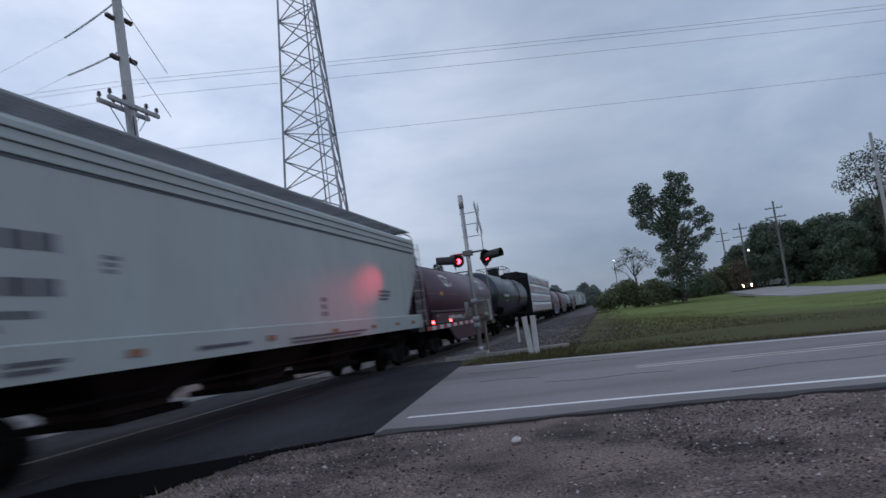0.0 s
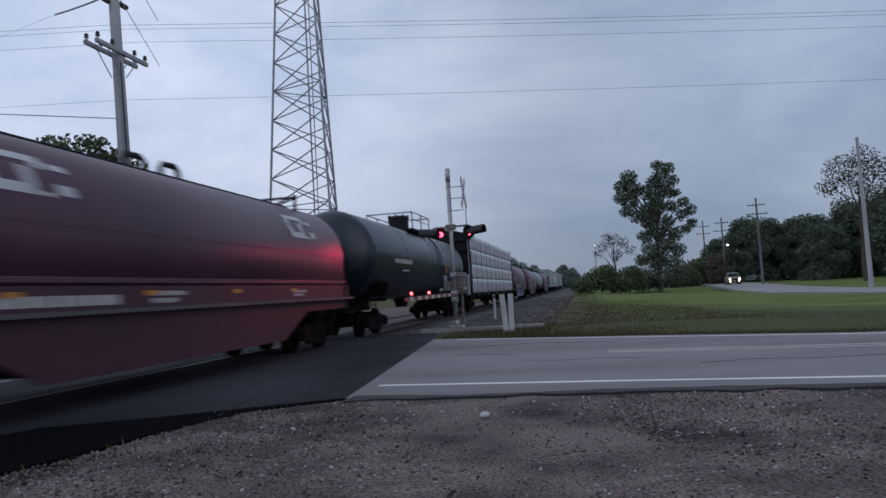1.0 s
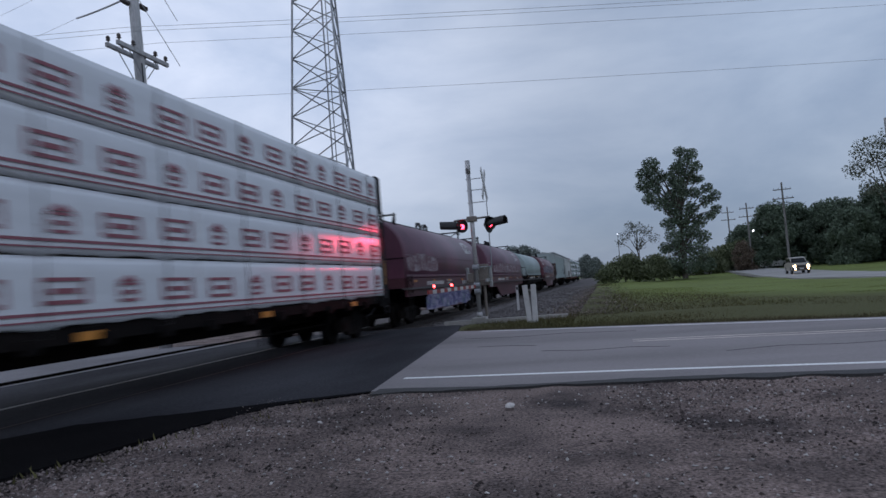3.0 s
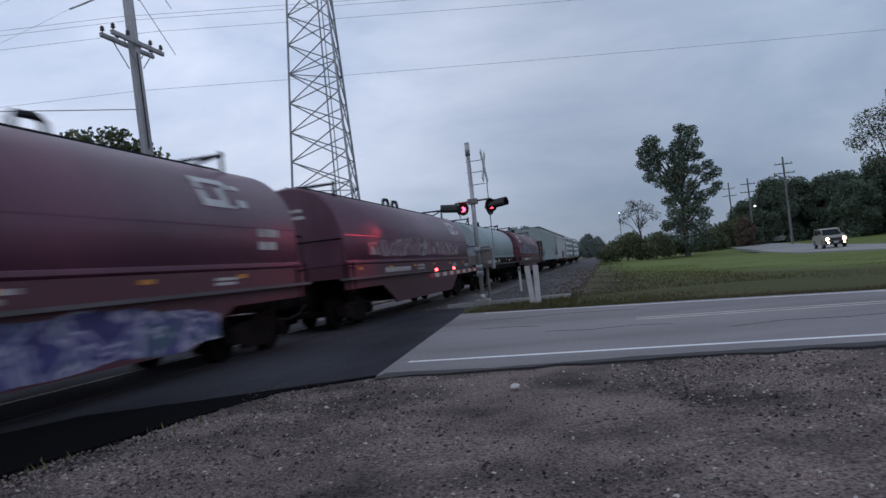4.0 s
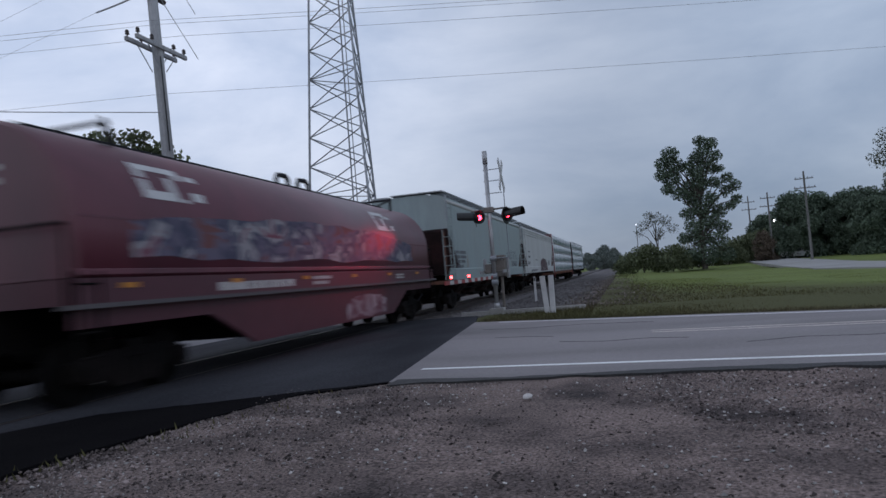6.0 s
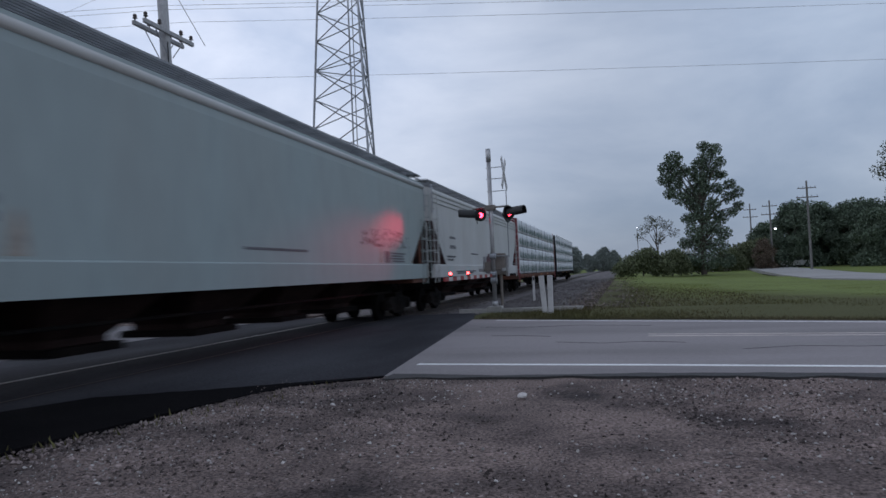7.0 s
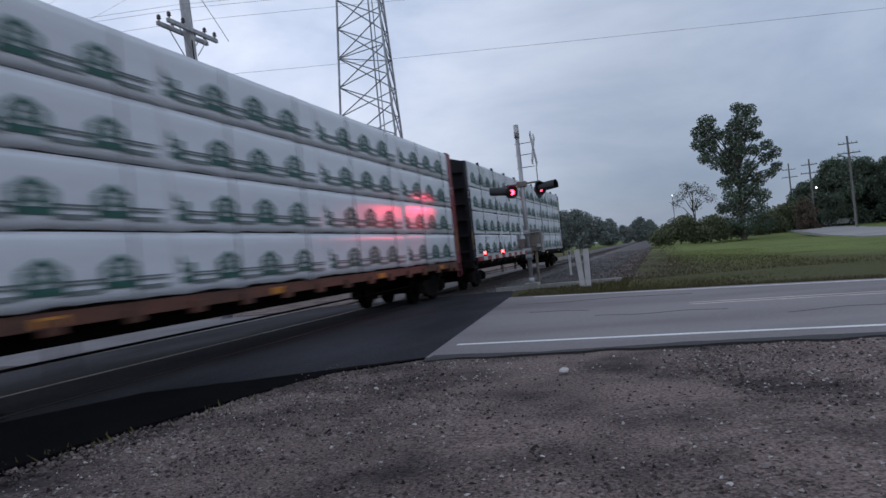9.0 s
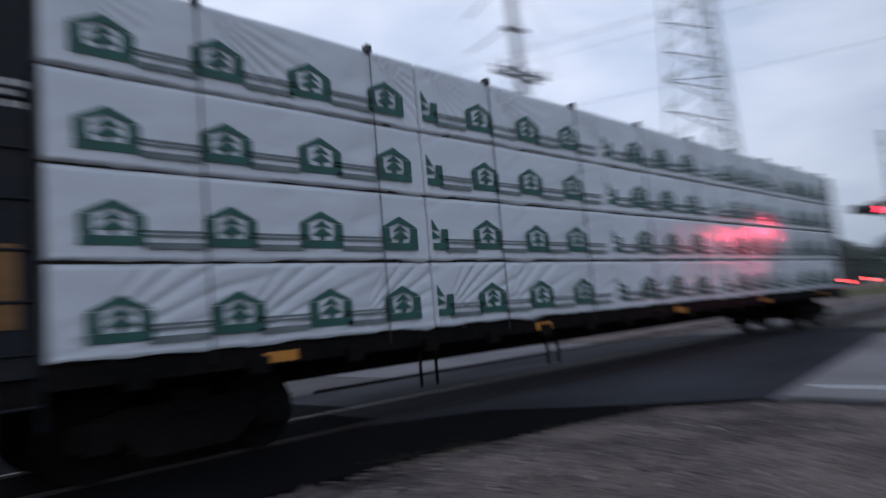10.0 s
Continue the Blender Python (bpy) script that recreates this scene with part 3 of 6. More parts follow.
def truck_meshes():
    bm = B()
    for s in (-1, 1):
        x0, x1 = s * 0.96, s * 1.10
        prism(bm, [(-1.15, 0.33), (-1.15, 0.56), (-0.62, 0.66), (0.62, 0.66), (1.15, 0.56), (1.15, 0.33), (0.72, 0.38), (0.45, 0.17), (-0.45, 0.17), (-0.72, 0.38)], "x", min(x0, x1), max(x0, x1))
        for y in (-0.89, 0.89):
            box(bm, min(x0, x1) - 0.02, max(x0, x1) + 0.05, y - 0.15, y + 0.15, 0.28, 0.58, 0.02)
            rod(bm, (x1, y, 0.43), (x1 + s * 0.09, y, 0.43), 0.09, n=12)
        for y in (-0.2, 0, 0.2):
            rod(bm, (s * 1.05, y, 0.24), (s * 1.05, y, 0.52), 0.075, n=8)
    box(bm, -1.12, 1.12, -0.2, 0.2, 0.52, 0.78, 0.03)
    frame_me = bpy.data.meshes.new("truck")
    bm.to_mesh(frame_me)
    bm.free()
    bm = rod(B(), (-0.85, 0, 0.42), (0.85, 0, 0.42), 0.085, n=12)
    axle_me = bpy.data.meshes.new("axle")
    bm.to_mesh(axle_me)
    bm.free()
    return frame_me, axle_me


TRUCK, AXLE = truck_meshes()


def truck(parent, y):
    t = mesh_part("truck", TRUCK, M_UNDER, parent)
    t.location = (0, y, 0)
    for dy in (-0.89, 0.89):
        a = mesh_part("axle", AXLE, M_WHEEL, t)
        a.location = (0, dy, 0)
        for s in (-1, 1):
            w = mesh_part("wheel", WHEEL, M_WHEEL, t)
            w.location = (s * 0.78, dy, 0)
            if s < 0:
                w.rotation_euler = (0, 0, math.pi)
                w.location.z = 0


def coupler(parent, y, s):
    bm = B()
    box(bm, -0.12, 0.12, min(y, y + s * 0.75), max(y, y + s * 0.75), 0.74, 0.95, 0.02)
    box(bm, -0.2, 0.2, min(y + s * 0.6, y + s * 0.85), max(y + s * 0.6, y + s * 0.85), 0.70, 0.99, 0.04)
    part("coupler", bm, M_UNDER, parent)
    bm = B()
    pipe(bm, [(0.35, y, 0.75), (0.3, y + s * 0.3, 0.55), (0.15, y + s * 0.6, 0.45), (0.05, y + s * 0.85, 0.5)], 0.025)
    part("brake_hose", bm, M_BLACK, parent)


def ladder(parent, x, y, z0, z1, w=0.45, along="y", material=None, rungs=6):
    bm = B()
    for k in range(2):
        o = (k - 0.5) * w
        a = (x, y + o, z0) if along == "y" else (x + o, y, z0)
        b = (a[0], a[1], z1)
        rod(bm, a, b, 0.018, n=6)
    for k in range(rungs):
        z = z0 + (z1 - z0) * (k + 0.5) / rungs
        if along == "y":
            rod(bm, (x, y - w / 2, z), (x, y + w / 2, z), 0.014, n=6)
        else:
            rod(bm, (x - w / 2, y, z), (x + w / 2, y, z), 0.014, n=6)
    part("ladder", bm, material or M_GALV, parent)


def bars(parent, x, y, z, w, h, material, lines=3, seed=0, name="lettering"):
    """Unreadable lettering: bars of its size, on a side that faces +x."""
    r = random.Random(seed)
    for k in range(lines):
        zz, yy = z + h * (1 - (k + 1) / lines), y - w / 2
        end = y + w / 2 - (w * 0.35 * r.random() if k else 0)
        while yy < end:
            ln = r.uniform(0.35, 0.9) * h / lines * 1.6
            part(name, box(B(), x, x + 0.004, yy, min(yy + ln, end), zz, zz + h / lines * 0.62), material, parent)
            yy += ln + h / lines * 0.22


def patch(parent, x, y0, y1, z0, z1, material, seed, name="spray_paint"):
    """A sprayed piece with a wavy outline on a side that faces +x."""
    r = random.Random(seed)
    n = 16
    top = [(y0 + (y1 - y0) * k / n, z0 + (z1 - z0) * (0.45 + 0.55 * math.sin(math.pi * (k + 0.5) / (n + 1)) ** 0.5 * r.uniform(0.75, 1.0))) for k in range(n + 1)]
    bottom = [(y0 + (y1 - y0) * k / n, z0 + (z1 - z0) * 0.12 * r.random()) for k in range(n, -1, -1)]
    return part(name, prism(B(), top + bottom, "x", x, x + 0.003), material, parent, "unreadable sprayed graffiti")


def reflectors(parent, x, ys, z, material=None, w=0.32, h=0.10):
    for y in ys:
        part("reflector", box(B(), x, x + 0.012, y - w / 2, y + w / 2, z, z + h), material or M_ORANGE, parent)


def start_car(name, y0, y1, label, category, group):
    car = empty(name, pose(TRACK, (y0 + y1) / 2, RAILTOP))
    tagged(car, label, category, group)
    CARS.append((car, (y0 + y1) / 2, 0.0, 0.0))
    return car, (y1 - y0) / 2


def hopper(y0, y1, paint, label, ribs, round_top, seed):
    car, h = start_car("covered_hopper", y0, y1, label, "railway car", "freight train")
    eave, sill = 4.22, 1.42
    n = 12
    # body: straight sides, an arched roof, end sheets that slope in below
    def ring(y, low):
        pts = [(NEAR, y, low), (NEAR, y, eave - (0.25 if round_top else 0))]
        for k in range(1, n):
            a = math.pi * k / n
            pts.append((NEAR * math.cos(a), y, eave + 0.0 + (0.30 if round_top else 0.22) * math.sin(a) ** (0.6 if round_top else 0.8)))
        return pts + [(-NEAR, y, eave - (0.25 if round_top else 0)), (-NEAR, y, low)]
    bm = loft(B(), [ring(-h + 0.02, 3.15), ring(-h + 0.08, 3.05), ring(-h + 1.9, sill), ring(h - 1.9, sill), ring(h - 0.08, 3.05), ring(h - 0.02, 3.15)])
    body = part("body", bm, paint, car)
    # downward-facing end sheets take the rust colour with the recess shade in it
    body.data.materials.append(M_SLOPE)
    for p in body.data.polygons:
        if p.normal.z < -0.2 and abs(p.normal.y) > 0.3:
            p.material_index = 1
    # sides carry on to the ends above the slope sheets
    for s in (-1, 1):
        shape = [(s * (h - 1.9), sill), (s * h, sill), (s * h, sill + 0.22), (s * (h - 1.72), sill + 0.22), (s * (h - 1.60), 2.05), (s * (h - 1.2), 2.6), (s * (h - 0.6), 3.02), (s * (h - 0.1), 3.2), (s * (h - 0.3), 3.3), (s * (h - 1.9), 3.3)]
        for x0, x1 in ((NEAR - 0.03, NEAR + 0.006), (-NEAR - 0.006, -NEAR + 0.03)):
            part("end_panel", prism(B(), shape, "x", x0, x1), paint, car)
        bm = B()
        for x in (-1.35, -0.5, 0.5, 1.35):
            rod(bm, (x, s * (h - 0.12), 1.15), (x, s * (h - 0.12), 3.25), 0.05, n=6)
        box(bm, -1.5, 1.5, min(s * (h - 1.4), s * h), max(s * (h - 1.4), s * h), 1.05, 1.18)
        part("end_frame", bm, M_RUST if seed == 2 else M_UNDER, car)
        ladder(car, NEAR - 0.02, s * (h - 0.05), 1.2, 4.1, 0.4, "x", paint, 8)
        ladder(car, NEAR + 0.03, s * (h - 0.28), 1.0, 3.1, 0.42, "y", paint, 5)
        coupler(car, s * h, s)
        truck(car, s * (h - 1.75))
        # crossover step and roof end rail
        bm = B()
        box(bm, -0.6, 1.46, min(s * (h - 0.5), s * (h + 0.05)), max(s * (h - 0.5), s * (h + 0.05)), 4.56, 4.60)
        part("roof_end_step", bm, M_GRATE, car)
        bm = pipe(B(), [(NEAR - 0.1, s * (h - 0.6), 4.45), (NEAR - 0.02, s * (h - 0.12), 4.42), (NEAR + 0.02, s * h, 4.1), (NEAR + 0.02, s * h, 3.4)], 0.022)
        part("grab_rail", bm, M_GALV, car)
    # side sill, with the lower lip
    for s in (-1, 1):
        bm = B()
        prism(bm, [(s * (NEAR + 0.012), 1.18), (s * (NEAR + 0.03), 1.60), (s * (NEAR - 0.02), 1.64), (s * (NEAR - 0.12), 1.18)], "y", -h, h)
        part("side_sill", bm, paint, car)
    # stiffening ribs along the top
    for k in range(ribs):
        z = eave - 0.10 - 0.16 * k
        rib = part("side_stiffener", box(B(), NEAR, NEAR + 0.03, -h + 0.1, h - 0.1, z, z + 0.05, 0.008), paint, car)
        # thin dark strip below each rib stands in for the shadow it casts
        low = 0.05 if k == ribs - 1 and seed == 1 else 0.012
        part("rib_shade_line", box(B(), NEAR - 0.004, NEAR + 0.006, -h + 0.1, h - 0.1, z - low, z - 0.001), M_INKD, rib)
    if not ribs:
        bm = B()
        rod(bm, (NEAR - 0.05, -h + 0.05, eave - 0.02), (NEAR - 0.05, h - 0.05, eave - 0.02), 0.085, n=12)
        part("top_chord", bm, M_HOPJ, car, smooth=True)
    # running boards: open gratings out over the edges of the roof
    for q in (1, -1):
        bm = B()
        for j in range(9):
            x = q * (0.86 + 0.075 * j)
            box(bm, x - 0.013, x + 0.013, -h + 0.25, h - 0.25, 4.56, 4.60)
        k = -h + 0.25
        while k < h - 0.2:
            box(bm, q * 0.86 if q > 0 else -1.46, 1.46 if q > 0 else -0.86, k, k + 0.035, 4.555, 4.60)
            k += 0.6
        board = part("running_board", bm, M_GRATE, car)
        k = -h + 0.4
        while k < h - 0.4:
            part("running_board_bracket", pipe(B(), [(q * 1.42, k, 4.15), (q * 1.42, k, 4.545), (q * 0.90, k, 4.545), (q * 0.90, k, 4.27)], 0.018, 5), M_GRATE, board)
            k += 1.2
    bm = B()
    k = -h + 1.2
    while k < h - 1.0:
        box(bm, -0.55, 0.55, k, k + 1.9, 4.30, 4.46, 0.03)
        k += 2.2
    part("roof_hatch", bm, paint, car)
    # discharge bays below
    inner = h - 3.4
    bays = 3 if seed != 2 else 4
    for k in range(bays):
        c = -inner + (2 * inner) * (k + 0.5) / bays
        w = inner / bays * 0.92
        bm = loft(B(), [[(sx * 1.4, c + sy * w, 1.42) for sx, sy in ((-1, -1), (1, -1), (1, 1), (-1, 1))],
                        [(sx * 0.55, c + sy * w * 0.42, 0.62) for sx, sy in ((-1, -1), (1, -1), (1, 1), (-1, 1))],
                        [(sx * 0.55, c + sy * w * 0.42, 0.50) for sx, sy in ((-1, -1), (1, -1), (1, 1), (-1, 1))]])
        bay = part("hopper_bay", bm, M_BAY, car)
        part("outlet_gate", box(B(), -0.75, 0.75, c - w * 0.5, c + w * 0.5, 0.40, 0.52, 0.02), M_UNDER, bay)
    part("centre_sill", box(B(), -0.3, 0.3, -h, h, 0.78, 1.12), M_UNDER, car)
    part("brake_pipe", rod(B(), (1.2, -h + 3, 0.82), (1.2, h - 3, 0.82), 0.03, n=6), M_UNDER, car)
    return car, h


def coil_car(y0, y1, paint, cover_paint, label, belly, seed, plates=True, rise=0.98):
    car, h = start_car("coil_car", y0, y1, label, "railway car", "freight train")
    hc = h - 0.15
    # cover: upright sides below, a round top
    def ring(y, g=1.0):
        pts = [(1.42 * g, y, 1.64), (1.42 * g, y, 2.28)]
        for k in range(0, 31):
            a = math.pi * k / 30
            pts.append((1.42 * g * math.cos(a), y, 2.38 + (1.42 * g) * math.sin(a) * rise))
        return pts + [(-1.42 * g, y, 2.28), (-1.42 * g, y, 1.64)]
    bm = loft(B(), [ring(-hc, 0.965), ring(-hc + 0.05), ring(hc - 0.05), ring(hc, 0.965)])
    cover = part("cover", bm, cover_paint, car, smooth=False)
    for p in cover.data.polygons:
        p.use_smooth = abs(p.normal.y) < 0.3
    part("cover_seam", box(B(), 1.41, 1.424, -hc + 0.05, hc - 0.05, 2.40, 2.43), cover_paint, cover)
    part("cover_lip", box(B(), 1.40, 1.455, -hc, hc, 1.66, 1.74, 0.01), cover_paint, cover)
    low = 1.42 * (rise - 0.98)
    part("top_beam", box(B(), -0.09, 0.09, -hc + 0.6, hc - 0.6, 3.75 + low, 3.86 + low), M_BLACK, cover)
    # lifting loops at the middle, corner brackets for stacking near the ends
    for y in (0.4, 1.5):
        bm = B()
        pts = [(0.0, y - 0.30, 3.74 + low), (0.0, y - 0.30, 3.98 + low), (0.0, y - 0.22, 4.08 + low), (0.0, y + 0.16, 4.10 + low), (0.0, y + 0.28, 4.02 + low), (0.0, y + 0.30, 3.74 + low)]
        pipe(bm, pts, 0.06, 8)
        part("lifting_loop", bm, M_BLACK, cover)
    for s in (-1, 1):
        bm = B()
        y = s * (hc - 1.5)
        rod(bm, (-0.75, y, 3.95 + low), (0.75, y, 3.95 + low), 0.035, n=6)
        for x in (-0.7, 0.7):
            rod(bm, (x, y, 3.55 + low), (x, y, 4.02 + low), 0.04, n=6)
            rod(bm, (x, y, 3.95 + low), (x * 0.6, y - s * 0.6, 3.70 + low), 0.03, n=6)
        part("stacking_bracket", bm, M_BLACK, cover)
    # deck and side sills
    part("deck", box(B(), -1.5, 1.5, -h, h, 1.30, 1.62), paint, car)
    part("walkway", box(B(), 1.30, 1.60, -h, h, 1.24, 1.30), M_WALK, car)
    for s in (-1, 1):
        x0, x1 = sorted((s * 1.36, s * 1.44))
        if belly:
            outline = [(-h + 0.1, 1.3), (-h + 0.1, 1.0), (-h + 2.9, 1.0), (-h + 4.2, 0.42), (h - 4.2, 0.42), (h - 2.9, 1.0), (h - 0.1, 1.0), (h - 0.1, 1.3)]
        else:
            outline = [(-h + 0.1, 1.3), (-h + 0.1, 0.98), (h - 0.1, 0.98), (h - 0.1, 1.3)]
        part("side_sill", prism(B(), outline, "x", x0, x1), paint, car)
    if belly:
        part("trough", box(B(), -1.3, 1.3, -h + 4.3, h - 4.3, 0.50, 1.30), M_UNDER, car)
    part("centre_sill", box(B(), -0.3, 0.3, -h - 0.1, h + 0.1, 0.78, 1.3), M_UNDER, car)
    for s in (-1, 1):
        coupler(car, s * (h + 0.1), s)
        truck(car, s * (h - 1.55))
        ladder(car, 1.52, s * (h - 0.25), 0.5, 1.7, 0.4, "y", M_UNDER, 4)
        bm = pipe(B(), [(1.45, s * h, 1.3), (1.45, s * h, 2.3), (-1.45, s * h, 2.3), (-1.45, s * h, 1.3)], 0.025)
        part("end_rail", bm, M_UNDER, car)
        bm = B()
        r = random.Random(seed)
        for z in (3.10 + low, 2.92 + low):
            box(bm, -0.55, 0.5 - 0.3 * r.random(), s * hc - 0.004 * (s < 0), s * hc + 0.004 * (s > 0), z, z + 0.08)
        part("end_lettering", bm, M_INKW, cover)
    if plates:
        bars(car, 1.50, -h * 0.45, 1.36, 2.6, 0.22, M_INKW, 1, seed)
        bars(car, 1.50, -h * 0.12, 1.36, 0.9, 0.22, M_INKW, 2, seed + 1)
        bars(car, 1.50, h * 0.55, 1.38, 0.7, 0.16, M_INKW, 2, seed + 2)
    reflectors(car, 1.50, [-h + 1 + 2.6 * k for k in range(int(h * 2 / 2.6))], 1.66 - 0.18, w=0.30, h=0.07)
    return car, h


def slanted_mark(car, y, z=3.05):
    """A pale plate on the curve of the cover."""
    a = math.asin((z - 2.38) / 1.40)
    bm = B()
    for y0, y1, a0, a1 in ((0.0, 1.05, 0.13, 0.22), (0.0, 0.18, -0.13, 0.13), (0.0, 0.80, -0.23, -0.13), (0.62, 0.80, -0.13, 0.06), (0.88, 1.05, -0.23, 0.13), (1.15, 1.45, 0.07, 0.15), (1.15, 1.45, -0.20, -0.09)):
        vs = [bm.verts.new((1.43 * math.cos(a + q), y + d, 2.38 + 1.405 * math.sin(a + q))) for q, d in ((a0, y0), (a0, y1), (a1, y1), (a1, y0))]
        bm.faces.new(vs)
    bmesh.ops.solidify(bm, geom=bm.faces[:], thickness=0.006)
    part("lettering", bm, M_SIGN, car)


def tank_car(y0, y1):
    car, h = start_car("tank_car", y0, y1, "glossy black tank car with a domed manway and rail platform", "railway car", "freight train")
    r, cz, n = 1.50, 2.62, 40
    rings = []
    prof = [(-h + 1.0 * (1 - math.cos(a)) * 0.75, math.sin(a)) for a in [0.12, 0.35, 0.6, 0.85, 1.1, 1.35, 1.57]]
    prof += [(-y, s) for y, s in reversed(prof)]
    for y, s in prof:
        rings.append([(r * s * math.cos(2 * math.pi * k / n), y, cz + r * s * math.sin(2 * math.pi * k / n)) for k in range(n)])
    shell = part("tank_shell", loft(B(), rings), M_TANK, car, smooth=True)
    for y in (-h * 0.45, 0.0, h * 0.45):
        bm = B()
        for d in (-0.05, 0.02):
            pts = [((r + 0.001) * math.cos(a), y + d + 0.5 * (y == 0), cz + (r + 0.001) * math.sin(a)) for a in [2 * math.pi * k / 36 for k in range(37)]]
            pipe(bm, pts, 0.005, 4)
        part("weld_band", bm, M_TANK, shell)
    # manway, valves and platform
    bm = rod(B(), (0, 0.5, cz + r - 0.1), (0, 0.5, cz + r + 0.55), 0.44, n=28)
    rod(bm, (0, 0.5, cz + r + 0.55), (0, 0.5, cz + r + 0.66), 0.48, 0.36, n=28)
    dome = part("manway", bm, M_BLACK, shell)
    for k in range(8):
        a = math.pi * k / 4
        part("bolt", rod(B(), (0.45 * math.cos(a), 0.5 + 0.45 * math.sin(a), cz + r + 0.45), (0.45 * math.cos(a), 0.5 + 0.45 * math.sin(a), cz + r + 0.70), 0.03, n=6), M_BLACK, dome)
    part("platform", box(B(), -1.0, 1.0, -1.0, 2.2, cz + r - 0.12, cz + r - 0.06), M_BLACK, car)
    bm = B()
    top = cz + r + 0.62
    for x in (-1.0, 1.0):
        for y in (-1.0, 0.6, 2.2):
            rod(bm, (x, y, cz + r - 0.25), (x, y, top), 0.022, n=6)
        rod(bm, (x, -1.0, top), (x, 2.2, top), 0.022, n=6)
        rod(bm, (x, -1.0, top - 0.3), (x, 2.2, top - 0.3), 0.016, n=6)
    for y in (-1.0, 2.2):
        rod(bm, (-1.0, y, top), (1.0, y, top), 0.022, n=6)
    part("platform_rail", bm, M_BLACK, car)
    bm = B()
    for s in (-1, 1):
        pts = [((r + 0.06) * math.cos(a), 2.0 + s * 0.2, cz + (r + 0.06) * math.sin(a)) for a in [math.radians(-30 + 8 * k) for k in range(14)]]
        pipe(bm, pts, 0.02, 5)
    part("side_ladder", bm, M_BLACK, car)
    # stub sills, bolster cradles, walk rails, trucks
    for s in (-1, 1):
        part("stub_sill", box(B(), -0.35, 0.35, min(s * (h - 3.4), s * (h + 0.2)), max(s * (h - 3.4), s * (h + 0.2)), 0.80, 1.15), M_UNDER, car)
        bm = B()
        prism(bm, [(-1.4, 1.1), (1.4, 1.1), (1.5, 1.7), (1.2, 1.75), (0.6, 1.25), (-0.6, 1.25), (-1.2, 1.75), (-1.5, 1.7)], "y", s * (h - 1.9) - 0.12, s * (h - 1.9) + 0.12)
        part("tank_cradle", bm, M_UNDER, car)
        part("end_platform", box(B(), -1.4, 1.4, min(s * (h - 0.6), s * (h + 0.25)), max(s * (h - 0.6), s * (h + 0.25)), 1.12, 1.17), M_UNDER, car)
        bm = pipe(B(), [(1.4, s * (h + 0.2), 1.15), (1.4, s * (h + 0.2), 2.05), (-1.4, s * (h + 0.2), 2.05), (-1.4, s * (h + 0.2), 1.15)], 0.022)
        part("end_rail", bm, M_UNDER, car)
        coupler(car, s * (h + 0.15), s)
        truck(car, s * (h - 1.75))
        ladder(car, 1.45, s * (h - 0.35), 0.45, 1.2, 0.4, "y", M_UNDER, 2)
    part("walk_rail", pipe(B(), [(1.45, -h, 1.22), (1.45, h, 1.22)], 0.025), M_UNDER, car)
    part("bottom_outlet", rod(B(), (0, 0.2, 0.75), (0, 0.2, 1.15), 0.25, 0.35, n=14), M_UNDER, car)
    part("brake_tank", rod(B(), (0.5, 1.8, 0.95), (0.5, 2.8, 0.95), 0.2, n=14), M_UNDER, car)
    bars(car, r + 0.002, -4.6, 2.40, 2.5, 0.26, M_INKW, 1, 5)
    bars(car, r - 0.01, -4.4, 2.12, 1.0, 0.10, M_INKW, 1, 6)
    bars(car, r + 0.002, h * 0.84, 2.40, 0.75, 0.46, M_INKL, 4, 7)
    part("placard", box(B(), r, r + 0.02, h * 0.36 - 0.25, h * 0.36 + 0.25, 2.18, 2.52), mat("rusty_placard", (0.20, 0.07, 0.03), 0.7), car)
    bm = B()
    for z in (3.02, 2.92):
        box(bm, -0.42, 0.42, -h + 0.2, -h + 0.26, z, z + 0.05)
    part("end_lettering", bm, M_INKW, car)
    return car, h


def house_mark(bm, y, z, w, h, half=False):
    """A printed gable-shaped mark: base, two side walls and a tiered tree between them, 3 mm proud of +x."""
    def plate(pts):
        prism(bm, [(y + a * w, z + b * h) for a, b in pts], "x", 0.0, 0.003)
    plate([(0.0 if half else -0.56, 0.0), (0.56, 0.0), (0.56, 0.22), (0.0 if half else -0.56, 0.22)])
    plate([(0.56, 0.23), (0.56, 0.69), (0.33, 0.69), (0.33, 0.40), (0.28, 0.23)])
    if half:
        plate([(0.0, 0.34), (0.29, 0.40), (0.0, 0.60)])
        plate([(0.0, 0.66), (0.24, 0.62), (0.0, 1.02)])
        return
    plate([(-0.56, 0.23), (-0.28, 0.23), (-0.33, 0.40), (-0.33, 0.69), (-0.56, 0.69)])
    plate([(-0.06, 0.23), (0.06, 0.23), (0.06, 0.33), (-0.06, 0.33)])
    plate([(-0.27, 0.36), (0.0, 0.335), (0.27, 0.36), (0.0, 0.60)])
    plate([(-0.25, 0.55), (0.0, 0.62), (0.25, 0.55), (0.0, 0.80)])
    plate([(-0.56, 0.71), (-0.36, 0.71), (0.0, 0.86), (0.36, 0.71), (0.56, 0.71), (0.0, 1.06)])


